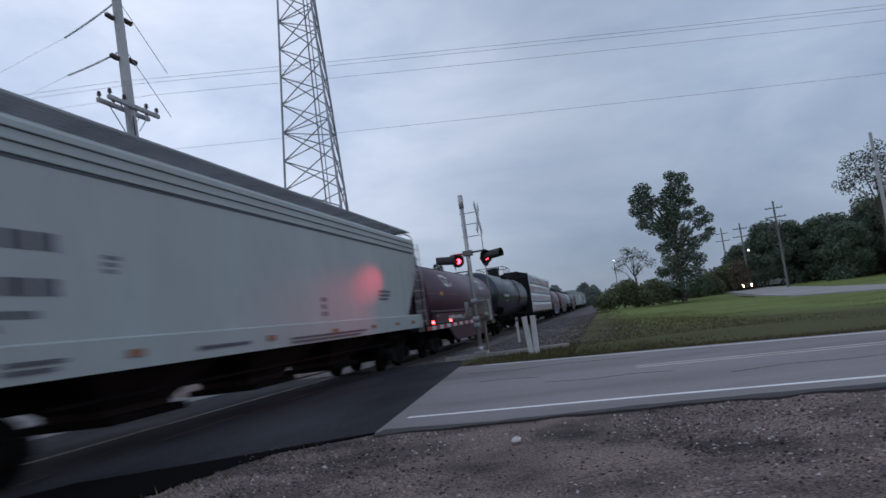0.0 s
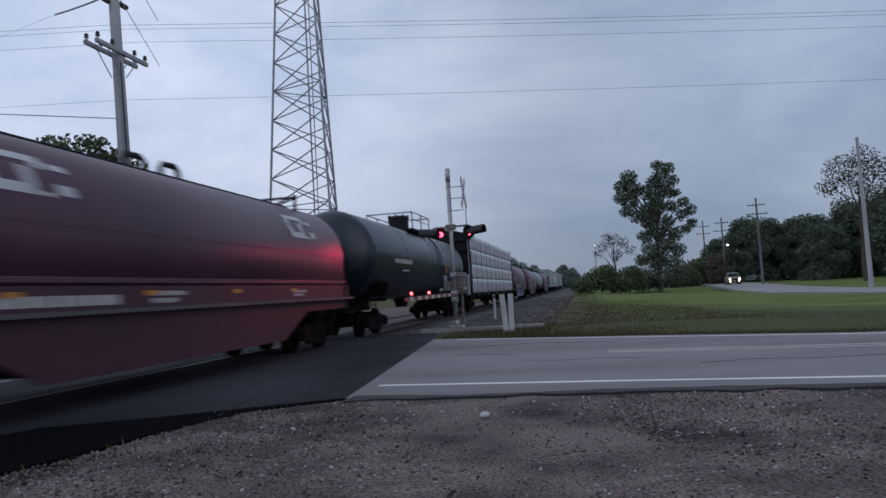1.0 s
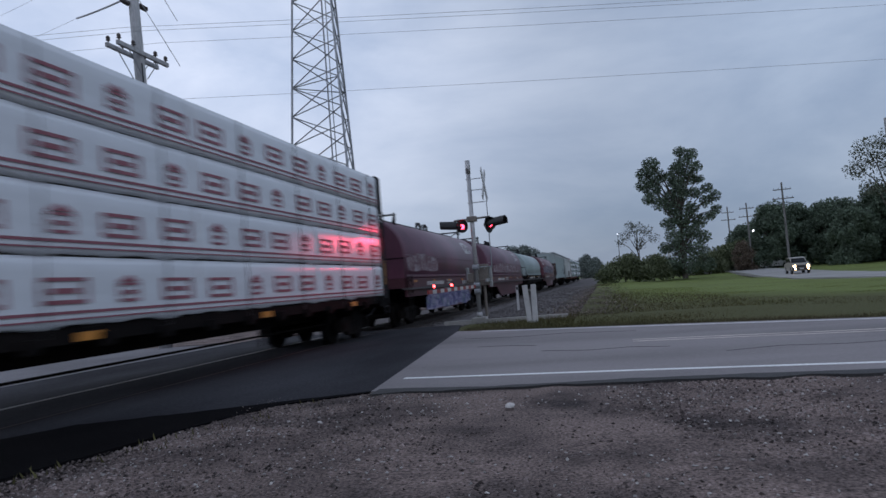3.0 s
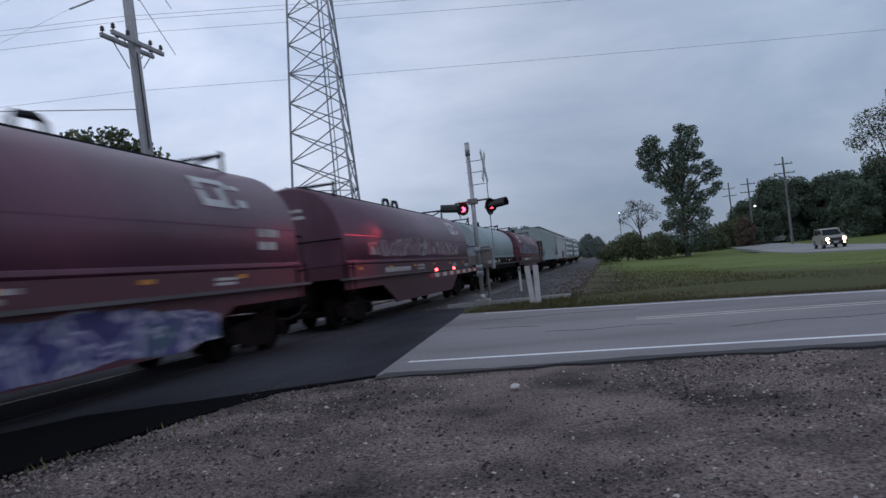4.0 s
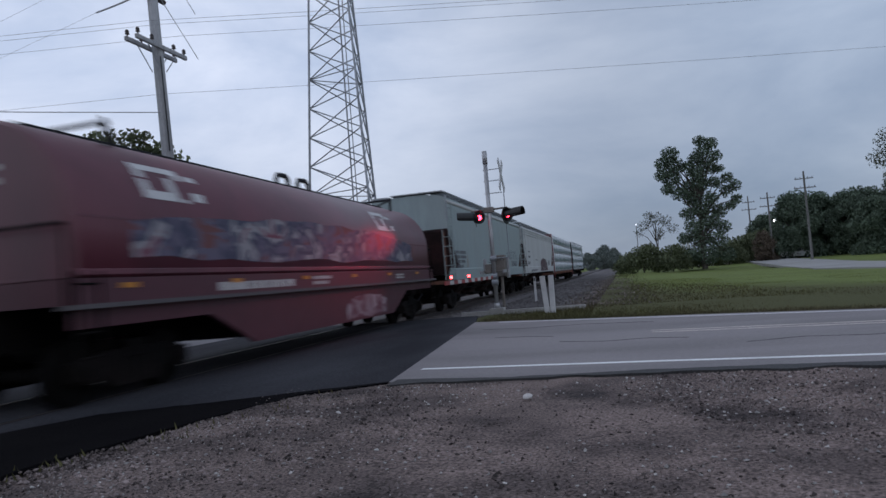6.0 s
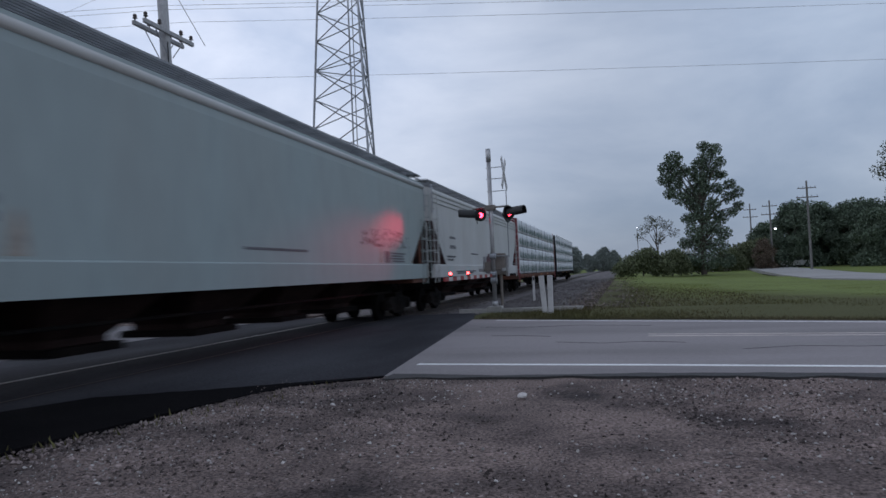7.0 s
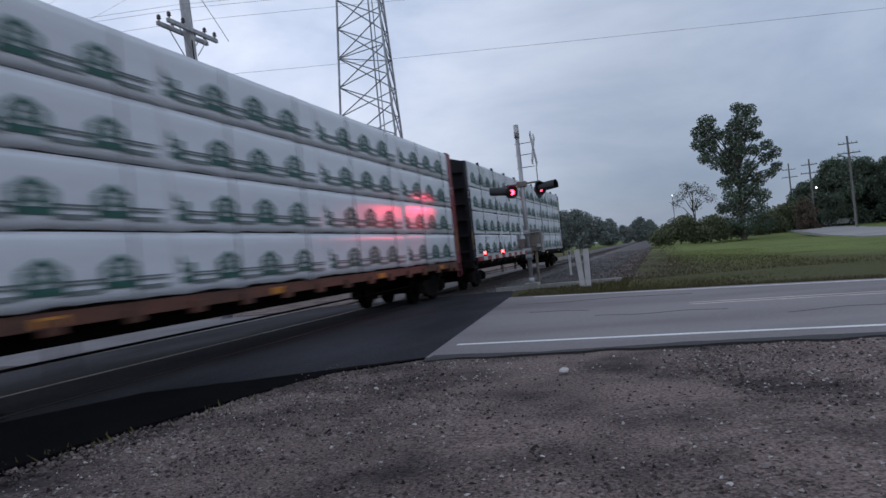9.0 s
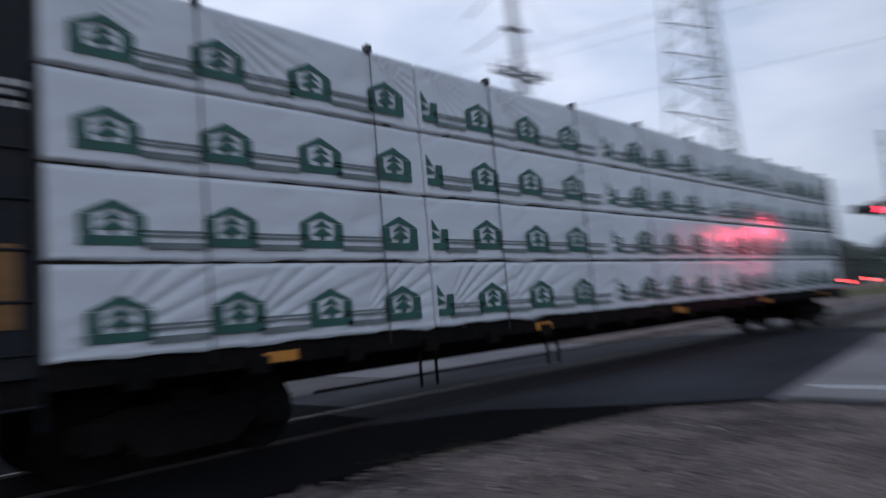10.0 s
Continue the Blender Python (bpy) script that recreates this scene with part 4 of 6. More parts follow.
def frame_mark(bm, y, z, w, h):
    """A printed open frame with two lines in it."""
    def plate(a0, a1, b0, b1):
        box(bm, 0.0, 0.003, y + a0 * w, y + a1 * w, z + b0 * h, z + b1 * h)
    plate(-0.5, -0.42, 0.05, 1.0)
    plate(0.42, 0.5, 0.05, 1.0)
    plate(-0.42, 0.42, 0.86, 1.0)
    plate(-0.42, 0.42, 0.05, 0.2)
    plate(-0.3, 0.3, 0.42, 0.62)


def mark_mesh(kind):
    bm = B()
    if kind == "green":
        house_mark(bm, 0, 0, 0.52, 0.40)
    elif kind == "green_half":
        house_mark(bm, 0, 0, 0.52, 0.40, True)
    elif kind == "red_small":
        frame_mark(bm, 0, 0, 0.40, 0.27)
        prism(bm, [(-0.22, 0.28), (0.22, 0.28), (0.0, 0.38)], "x", 0.0, 0.003)
    else:
        frame_mark(bm, 0, 0, 0.74, 0.34)
    me = bpy.data.meshes.new("printed_mark")
    bm.to_mesh(me)
    bm.free()
    return me


MARKS = {"green": (mark_mesh("green"), M_INKG), "green_half": (mark_mesh("green_half"), M_INKG), "red": (mark_mesh("red"), M_INKR), "red_small": (mark_mesh("red_small"), M_INKR)}


def line_meshes(kind, pitch, length):
    """Printed lines between two marks of one bundle, 3 mm proud of +x: mesh and height of each."""
    out = []
    for z, w, t in (((0.145, 0.30, 0.022), (0.105, 0.30, 0.022), (-0.01, 0.27, 0.06)) if kind == "green" else ((0.075, 0, 0.036), (0.0, 0, 0.02))):
        reach = pitch * w if w else length / 2 - 0.01
        bm = box(B(), 0, 0.003, -reach, reach, z, z + t)
        me = bpy.data.meshes.new("printed_line")
        bm.to_mesh(me)
        bm.free()
        out.append(me)
    return out


def bundle_mesh(length, x0, x1, tall, slack, seed, level):
    """A wrapped pack: a taut plastic skin with long drawn creases and a wavy hem along its foot."""
    bm = B()
    loose = slack > 0.02
    ny, nz = (170, 26) if loose else (56, 8)
    # creases fan out from anchor points: the lower corners of the lowest tier, the cables on the topmost
    r = random.Random(seed + 40)
    fans = []
    if level == 0:
        fans = [(-length * 0.49, 0.02, 2.5, 1, 0.55), (length * r.uniform(-0.25, -0.1), -0.05, 2.4, 1, 0.5), (length * 0.2, 0.0, 1.7, 1, 0.5)]
    elif level == 3:
        fans = [(q * length + 0.3, tall, 1.5, -1, 0.6) for q in (-0.25, 0.25)] + [(-length * 0.49, tall, 1.0, -1, 0.5)]
    elif seed % 2:
        fans = [(r.uniform(-0.4, 0.2) * length, 0.0, 1.0, 1, 0.35)]
    rings = []
    for j in range(ny + 1):
        y = -length / 2 + length * j / ny
        g = 0.02 if j in (0, ny) else 0.0
        pts = []
        for k in range(nz + 1):
            z = tall * k / nz
            sag = 0.5 * slack * noise.noise(Vector((y * 0.8 + seed * 7, z * 1.6, seed)))
            if loose:
                sag -= 0.3 * slack + 0.9 * slack * max(0.0, noise.noise(Vector((y * 2.0 + seed * 4, z * 4.0 - y * 1.2, seed + 6))) - 0.1) ** 1.3
                if z < 0.2:
                    sag -= 0.9 * slack * (1 - z / 0.2) * abs(noise.noise(Vector((y * 4.5, z * 5, seed + 2))))
                for fy, fz, reach, way, deep in fans:
                    dy, dz = y - fy, (z - fz) * way
                    far = math.hypot(dy, dz)
                    if 0 < far < reach and dy > 0 and dz >= 0:
                        angle = math.atan2(dz, dy)
                        fade = (1 - far / reach) ** 0.6 * min(1.0, far / 0.25) * max(0.0, math.sin(min(1.0, angle / 1.05) * math.pi))
                        wave = math.sin(angle * 42 + 1.6 * noise.noise(Vector((far * 1.2, angle * 2.0, seed + fy))))
                        sag -= slack * deep * 2.5 * fade * max(0.0, wave) ** 2
            edge = 0.022 if k == nz else 0.0
            drop = -0.055 * max(0.0, noise.noise(Vector((y * 1.7, seed * 3.0, 2))) + 0.25) - 0.02 * max(0.0, noise.noise(Vector((y * 6, seed, 8)))) if k == 0 else 0.0
            pts.append((x1 - g - edge + sag * (0.4 if k == 0 else 1), y, z + drop))
        pts += [(x1 - 0.10, y, tall + 0.3 * slack * noise.noise(Vector((y, seed, 1)))), (x0, y, tall), (x0, y, 0)]
        rings.append(pts)
    loft(bm, rings)
    me = bpy.data.meshes.new("lumber_pack")
    bm.to_mesh(me)
    bm.free()
    return me


BUNDLES = {}


def centrebeam(y0, y1, bulkhead, label, kind, count, slack, seed, sill_paint):
    """A centre-beam flat car between the given ends of its load, and the load."""
    car, h = start_car("centre_beam_car", y0, y1, label, "railway car", "freight train")
    ends = h + 0.45
    for s in (-1, 1):
        a, b = sorted((s * h + s * 0.03, s * ends))
        bm = B()
        ya, yb = sorted((s * h + s * 0.03, s * h + s * 0.12))
        prism(bm, [(-1.5, 1.05), (1.5, 1.05), (1.5, 4.62), (0.5, 4.92), (-0.5, 4.92), (-1.5, 4.62)], "y", ya, yb)
        bulk = part("bulkhead", bm, bulkhead, car)
        for x in (-1.47, -0.5, 0.5, 1.47):
            part("bulkhead_post", prism(B(), [(s * h + s * 0.1, 1.05), (s * ends, 1.05), (s * (ends - 0.02), 4.62 if abs(x) > 1 else 4.90), (s * h + s * 0.1, 4.66 if abs(x) > 1 else 4.95)], "x", x - 0.045, x + 0.045), bulkhead, bulk)
        for k in range(6):
            z = 1.35 + 0.58 * k
            part("bulkhead_rib", box(B(), -1.46, 1.46, s * h + s * 0.10, s * h + s * 0.30, z, z + 0.12), bulkhead, bulk)
        bars(bulk, 1.516, s * (h + 0.25), 3.3, 0.32, 0.28, M_INKW, 3, seed)
        ladder(car, 1.53, s * (ends - 0.22), 0.6, 3.6, 0.36, "y", bulkhead, 7)
        coupler(car, s * (ends + 0.1), s)
        truck(car, s * (h - 1.4))
        part("end_sill", box(B(), -1.45, 1.45, a, b, 0.80, 1.05), sill_paint, car)
        part("reflector", box(B(), 1.516, 1.526, s * (h + 0.29) - 0.10, s * (h + 0.29) + 0.10, 1.45, 2.15), mat("dull_amber_reflector", (0.20, 0.09, 0.02), 0.5), bulk)
    part("centre_beam", box(B(), -0.10, 0.10, -h, h, 1.1, 4.55), bulkhead, car)
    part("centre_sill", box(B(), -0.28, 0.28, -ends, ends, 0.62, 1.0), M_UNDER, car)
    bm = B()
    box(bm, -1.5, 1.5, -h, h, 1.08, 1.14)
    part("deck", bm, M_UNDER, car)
    for s in (-1, 1):
        x0, x1 = sorted((s * 1.44, s * 1.52))
        part("side_sill", box(B(), x0, x1, -h, h, 0.92, 1.10), sill_paint, car)
    k = -h + 0.6
    while k < h - 0.4:
        part("winch_bracket", box(B(), 1.48, 1.58, k, k + 0.22, 0.84, 1.02, 0.015), sill_paint, car)
        k += 1.22
    reflectors(car, 1.522, [-h + 2.2 + 4.6 * k for k in range(5)], 0.94, w=0.4, h=0.11)
    for y in (-h * 0.62, -h * 0.38, h * 0.38):
        bm = B()
        rod(bm, (1.4, y, 0.40), (1.4, y, 1.0), 0.022, n=6)
        rod(bm, (1.4, y + 0.28, 0.40), (1.4, y + 0.28, 1.0), 0.022, n=6)
        part("step_rung", bm, M_UNDER, car)
    part("brake_rod", rod(B(), (0.9, -h + 3, 0.5), (0.9, h - 3, 0.55), 0.02, n=6), M_UNDER, car)
    # load: four tiers of packs each side of the beam
    length = 2 * h / count
    tier, tall = 0.868, 0.822
    pitch = 1.16 if kind == "green" else 1.1
    n = max(2, round((length - 0.1) / pitch))
    lines = line_meshes(kind, length / n, length)
    rnd = random.Random(seed)
    for level in range(4):
        z = 1.155 + tier * level
        for c in range(count):
            y = -h + length * (c + 0.5)
            key = (round(length, 2), slack, (level * 5 + c * 3 + seed) % 5, level if slack > 0.02 else 1)
            for side in (1, -1):
                if key not in BUNDLES:
                    BUNDLES[key] = bundle_mesh(length - 0.035, 0.14, NEAR, tall + (0.08 if key[3] == 3 else 0.0), slack, key[2], key[3])
                ob = mesh_part("lumber_pack", BUNDLES[key], M_WRAP, smooth=True)
                m = pose(TRACK, 0, 0, 0, 0, 0 if side > 0 else 180)
                ob.matrix_basis = Matrix.Translation((0, (y0 + y1) / 2 + y, z)) @ m
                tagged(ob, "lumber pack in white plastic wrap with %s print" % ("dark green" if kind == "green" else "dull red"), "lumber bundle", "lumber load on the train")
                CARS.append((ob, (y0 + y1) / 2 + y, z, 0 if side > 0 else 180))
                bm = B()
                for q in (-0.38, 0, 0.38):
                    box(bm, 0.2, NEAR - 0.05, q * length - 0.05, q * length + 0.05, -0.066, 0.0)
                box(bm, 0.2, NEAR - 0.10, -length / 2, length / 2, -0.062, -0.004)
                part("dunnage", bm, M_DUN, ob)
                if side > 0:
                    off = 0.016 if slack < 0.02 else 0.004
                    cut = kind == "green" and c > 0
                    for q in range(n - 1 if cut else n):
                        which = "red_small" if kind == "red" and (q + c + level) % 3 == 1 else kind
                        g = mesh_part("printed_mark", MARKS[which][0], MARKS[which][1], ob)
                        g.location = (NEAR + off, (q - (n - 2.1) / 2 if cut else q - (n - 1) / 2) * length / n + rnd.uniform(-0.05, 0.05), (0.12 if kind == "green" else 0.22) + rnd.uniform(-0.015, 0.015))
                    if cut:
                        g = mesh_part("printed_mark", MARKS["green_half"][0], M_INKG, ob)
                        g.location = (NEAR + off, -length / 2 + 0.04, 0.12)
                    for me in lines:
                        for q in range((n if cut else n - 1) if kind == "green" else 1):
                            g = mesh_part("printed_line", me, M_INKL if kind == "green" else M_INKR, ob)
                            g.location = (NEAR + off, (q - n / 2 + (0.52 if cut else 1.0)) * length / n if kind == "green" else 0, 0.10 if kind == "green" else 0.05)
    # cables over the load
    lift = 0.08 if slack > 0.02 else 0.0
    for c in range(count * 2):
        y = -h + length / 2 * (c + 0.5) + 0.3
        bm = pipe(B(), [(1.56, y, 1.0), (NEAR + 0.03, y, 1.3), (NEAR + 0.03, y, 4.56 + lift), (1.3, y, 4.64 + lift), (0.1, y, 4.62 + lift)], 0.008, 5)
        part("tie_down_cable", bm, M_STRAP, car)
        if slack > 0.02:
            part("corner_guard", box(B(), NEAR - 0.06, NEAR + 0.045, y - 0.04, y + 0.04, 4.54 + lift, 4.64 + lift, 0.01), M_STRAP, car)
    return car, h


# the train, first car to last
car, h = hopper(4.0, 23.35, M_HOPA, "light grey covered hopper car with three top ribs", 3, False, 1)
bars(car, NEAR + 0.002, -8.0, 2.70, 2.5, 0.36, M_INKD, 1, 1)
bars(car, NEAR + 0.002, -8.0, 2.16, 2.5, 0.34, M_INKD, 1, 2)
bars(car, NEAR + 0.002, -8.2, 1.75, 2.2, 0.30, M_INKD, 2, 6)
bars(car, NEAR + 0.002, -5.8, 2.47, 0.3, 0.28, M_INKD, 3, 3)
bars(car, NEAR + 0.002, 5.8, 2.12, 1.1, 0.34, M_INKD, 3, 4)
bars(car, NEAR + 0.002, 1.2, 1.75, 0.3, 0.5, M_INKD, 3, 7)
bars(car, NEAR + 0.034, -7.2, 1.28, 0.9, 0.18, M_INKD, 2, 8)
bars(car, NEAR + 0.034, -3.2, 1.32, 1.6, 0.10, M_INKD, 1, 9)
bars(car, NEAR + 0.034, 1.5, 1.22, 4.5, 0.16, M_INKD, 2, 5)
reflectors(car, NEAR + 0.034, [-5.5, -1.6, 1.6, 4.4, 6.6, 8.4], 1.34, mat("dull_orange_reflector", (0.30, 0.13, 0.06), 0.6))

car, h = coil_car(25.0, 40.15, M_MAROON, M_PLUM, "maroon coil car with a long rounded cover", True, 11)
slanted_mark(car, -h * 0.55)
slanted_mark(car, h * 0.55)
part("placard", box(B(), 1.425, 1.435, -h * 0.72, -h * 0.72 + 0.45, 2.35, 2.5), M_ORANGE, car)
tank_car(42.1, 59.75)
centrebeam(61.9, 84.95, M_BLACK, "black centre-beam flat car loaded with wrapped lumber", "red", 5, 0.012, 21, M_UNDER)
car, h = coil_car(87.6, 101.65, M_RED, M_ROOFRED, "maroon coil car with blue sprayed lettering on its sill", True, 31)
patch(car, 1.445, -4.6, 3.6, 0.42, 1.26, G_BLUE, 1)
patch(car, 1.424, -6.6, -2.4, 1.85, 2.55, G_GREY, 2)
slanted_mark(car, 3.6)
bars(car, 1.425, h * 0.80, 2.0, 0.8, 0.5, M_INKW, 2, 33)
car, h = coil_car(104.0, 119.9, M_RED, M_ROOFRED, "weathered maroon coil car with pale sprayed patches", True, 41)
patch(car, 1.424, -h * 0.75, h * 0.7, 1.82, 2.5, G_GREY, 4)
slanted_mark(car, h * 0.62)
bars(car, 1.446, h * 0.25, 0.75, 0.5, 0.4, M_INKD, 2, 44)
car, h = coil_car(122.7, 136.1, M_UNDER, M_GREEN, "coil car with a pale green rounded cover on a black frame", False, 51, rise=0.92)
car, h = coil_car(138.7, 154.6, M_RED, M_ROSE, "red coil car with dark sprayed lettering on its cover", True, 61)
patch(car, 1.424, -h * 0.85, h * 0.75, 1.82, 2.75, G_PURPLE, 6)
patch(car, 1.446, h * 0.05, h * 0.4, 0.45, 1.1, G_GREY, 7)
slanted_mark(car, -h * 0.8)
slanted_mark(car, h * 0.4)
car, h = hopper(156.9, 175.75, M_HOPI, "grey covered hopper car with smooth sides and sprayed scrawl", 0, True, 2)
bars(car, NEAR + 0.002, -7.5, 1.65, 1.7, 0.75, M_INKD, 4, 71)
patch(car, NEAR + 0.002, 3.6, 7.6, 2.05, 2.65, spray("thin_dark_scrawl", [(0.285, 0.34, 0.345), (0.285, 0.34, 0.345), (0.285, 0.34, 0.345), (0.07, 0.075, 0.08), (0.285, 0.34, 0.345), (0.285, 0.34, 0.345), (0.08, 0.08, 0.09), (0.285, 0.34, 0.345)], 2.2), 8)
bars(car, NEAR + 0.002, 6.5, 1.68, 1.25, 0.30, M_INKD, 4, 73)
part("placard", box(B(), NEAR, NEAR + 0.005, 5.35, 5.75, 1.66, 1.98), M_INKD, car)
for y, w in ((5.05, 0.16), (7.75, 0.20), (-6.4, 0.3)):
    part("rust_stain", prism(B(), [(y - w * 0.6, 1.66), (y + w * 0.5, 1.66), (y + w * 0.35, 1.95), (y + w * 0.1, 2.22), (y - w * 0.2, 2.05)], "x", NEAR, NEAR + 0.003), M_STAIN, car)
bars(car, NEAR + 0.002, -0.6, 1.85, 2.4, 0.08, M_INKD, 1, 72)
car, h = hopper(176.65, 195.5, M_HOPJ, "pale grey covered hopper car with dark sprayed graffiti", 3, False, 3)
bars(car, NEAR + 0.002, -6.6, 2.62, 0.9, 0.14, M_INKD, 1, 81)
bars(car, NEAR + 0.002, -6.6, 2.24, 0.9, 0.22, M_INKD, 1, 86)
bars(car, NEAR + 0.002, -7.0, 1.78, 1.5, 0.24, M_INKD, 2, 82)
bars(car, NEAR + 0.002, 5.8, 1.72, 1.4, 0.4, M_INKD, 4, 83)
bars(car, NEAR + 0.002, -2.7, 2.08, 1.4, 0.09, M_INKD, 1, 84)
patch(car, NEAR + 0.034, -0.6, 4.2, 1.20, 2.35, G_DARK, 9)
bars(car, NEAR + 0.034, -4.5, 1.28, 3.5, 0.14, M_INKD, 2, 85)
centrebeam(196.9, 219.15, M_REDPOST, "red centre-beam flat car loaded with wrapped lumber", "green", 5, 0.014, 91, M_RUST)
centrebeam(221.7, 244.25, M_BLACK, "black centre-beam flat car, last of the train, loaded with wrapped lumber", "green", 5, 0.035, 95, M_UNDER)

# ---- crossing signal with a lowered gate ----
MX, MY = -4.20, 22.5


def signal():
    s = empty("crossing_signal", pose(MX, MY, 0))
    tagged(s, "grey crossing signal mast with lit red flashers and lowered gate", "crossing signal")
    bm = rod(B(), (0, 0, 0.12), (0, 0, 5.05), 0.072, n=16)
    rod(bm, (0, 0, 4.98), (0, 0, 5.42), 0.085, n=16)
    rod(bm, (0, 0, 0.12), (0, 0, 0.30), 0.10, n=16)
    part("mast", bm, M_ALU, s, smooth=True)
    bm = box(B(), -0.24, 0.24, -0.24, 0.24, -0.12, 0.14, 0.03)
    part("foundation", bm, M_CONC, s)
    # crossbuck boards
    for a in (-38, 38):
        bm = box(B(), -0.012, 0.012, -0.11, 0.11, -0.62, 0.62)
        ob = part("crossbuck_board", bm, M_SIGN, s, "weathered white crossbuck board")
        ob.matrix_basis = pose(0.50 + 0.014 * (a > 0), -0.04, 4.55, 0, 0, -1) @ pose(0, 0, 0, a, 0, 0)
    for z in (4.40, 4.78, 3.98):
        part("sign_bracket", rod(B(), (-0.1, 0, z), (0.50, -0.03, z), 0.014, n=6), M_GALV, s)
    part("conduit", rod(rod(B(), (0.54, 0.02, 1.75), (0.54, 0.02, 4.0), 0.016, n=8), (0, 0, 1.8), (0.54, 0.02, 1.8), 0.016, n=8), M_GALV, s)
    # cross-arm and lamps
    bm = rod(B(), (-0.62, 0, 3.42), (0.62, 0, 3.46), 0.032, n=8)
    box(bm, -0.16, 0.16, -0.12, 0.12, 3.34, 3.52, 0.02)
    part("lamp_arm", bm, M_BOX, s)
    for x, turn, lit_one in ((-0.48, -80, False), (-0.36, 14, True), (0.56, 72, False), (0.60, 10, True)):
        hold = pose(x, 0, 3.20, 0, 0, turn)
        bm = B()
        rod(bm, (0, 0.05, 0), (0, -0.06, 0), 0.16, n=20)
        rod(bm, (0, 0.05, 0), (0, 0.16, 0), 0.14, 0.07, n=16)
        head = part("flasher", bm, M_HOOD, s, "black flasher head")
        head.matrix_basis = hold
        r = 0.29 if not lit_one else 0.20
        bm = rod(B(), (0, -0.01, 0), (0, 0.01, 0), r, n=24)
        part("backboard", bm, M_HOOD, head)
        # visor: an open half pipe over the lens
        rings = []
        for y, q in ((-0.05, 0.0), (-0.62 if not lit_one else -0.22, 0.05)):
            rings.append([((0.20 - 0.2 * q) * math.cos(math.radians(a)), y, (0.20 - 0.2 * q) * math.sin(math.radians(a)) + q) for a in range(-20, 201, 20)])
        bm = loft(B(), rings, closed=False, caps=False)
        bmesh.ops.solidify(bm, geom=bm.faces[:], thickness=0.012)
        part("visor", bm, M_HOOD, head)
        bm = rod(B(), (0, -0.055, 0), (0, -0.075, 0), 0.085, n=20)
        if lit_one:
            part("lens", bm, M_LAMP, head, "glowing red lens")
        else:
            part("lens", bm, M_STRIPER, head, "red lens")
    # gate mechanism, counterweights
    gear = part("gate_mechanism", box(B(), -0.02, 0.36, 0.09, 0.48, 1.18, 1.90, 0.03), M_BOX, s)
    part("cover_plate", box(B(), 0.03, 0.31, 0.075, 0.09, 1.26, 1.82, 0.006), M_BOX, gear)
    for z in (1.32, 1.74):
        part("bolt", rod(B(), (0.28, 0.06, z), (0.28, 0.08, z), 0.02, n=8), M_GALV, gear)
    part("gear_support", rod(B(), (0.20, 0.26, 0.10), (0.20, 0.26, 1.20), 0.05, n=10), M_BOX, s)
    part("junction_box", box(B(), -0.30, -0.09, 0.0, 0.22, 1.30, 1.62, 0.02), M_BOX, s)
    part("pivot_shaft", rod(B(), (-0.40, 0.10, 1.36), (0.44, 0.10, 1.36), 0.045, n=10), M_BOX, s)
    for x in (-0.38, 0.40):
        bm = box(B(), x - 0.03, x + 0.03, -0.45, 0.55, 1.30, 1.40)
        box(bm, x - 0.045, x + 0.045, 0.35, 0.60, 1.12 if x > 0 else 1.36, 1.82, 0.02)
        part("counterweight", bm, M_ALU, s)
    for z in (1.0, 1.2, 1.8):
        part("clamp", rod(B(), (-0.1, 0, z), (0.1, 0, z), 0.11, n=10), M_GALV, s)
    # arm lies across the far lane
    arm = empty("gate_arm")
    arm.parent = s
    y = -0.4
    k = 0
    while y > -6.5:
        w = 0.41
        bm = box(B(), -0.02, 0.02, y - w, y, 1.12 - 0.002 * k, 1.22 - 0.002 * k)
        part("stripe_band", bm, M_STRIPEW if k % 2 else M_STRIPER, arm)
        y -= w
        k += 1
    for y in (-3.9, -5.9):
        part("gate_lamp", rod(B(), (0, y, 1.24), (0, y, 1.31), 0.036, 0.034, n=12), M_GATELAMP, arm, "glowing red gate lamp")
        part("lamp_base", box(B(), -0.03, 0.03, y - 0.05, y + 0.05, 1.2, 1.245), M_HOOD, arm)
    return s


signal()
for name, place, target, watts, cone in (("flasher_beam", (MX - 0.36, MY - 0.30, 3.18), (-6.35, 18.4, 2.6), 340, 18), ("flasher_beam_wide", (MX + 0.60, MY - 0.30, 3.18), (-6.35, 15.6, 1.25), 280, 30)):
    lamp = bpy.data.lights.new(name, "SPOT")
    lamp.energy, lamp.color, lamp.spot_size, lamp.spot_blend, lamp.shadow_soft_size = watts, (1.0, 0.045, 0.10), radians(cone), 1.0, 0.16
    new(name, lamp).matrix_world = look(place, target)

bm = box(B(), -5.4, -1.3, 22.30, 22.46, -0.16, 0.07, 0.015)
structure("kerb", bm, M_CONC, "low pale concrete kerb beside the crossing signal", "kerb")
for x, lean in ((-2.36, -4), (-2.20, 1)):
    bm = box(B(), -0.075, 0.075, -0.075, 0.075, 0, 1.20, 0.012)
    ob = part("marker_post", bm, M_SIGN)
    ob.matrix_basis = pose(x, 20.9, -0.1, 0, lean)
    tagged(ob, "weathered white square wooden post by the track", "post", "posts by the crossing")
bm = box(B(), -0.05, 0.05, -0.012, 0.012, 0, 1.15)
ob = part("delineator", bm, M_SIGN)
ob.matrix_basis = pose(-3.95, 30.8, -0.12)
tagged(ob, "thin white flat marker stake in the gravel", "marker")
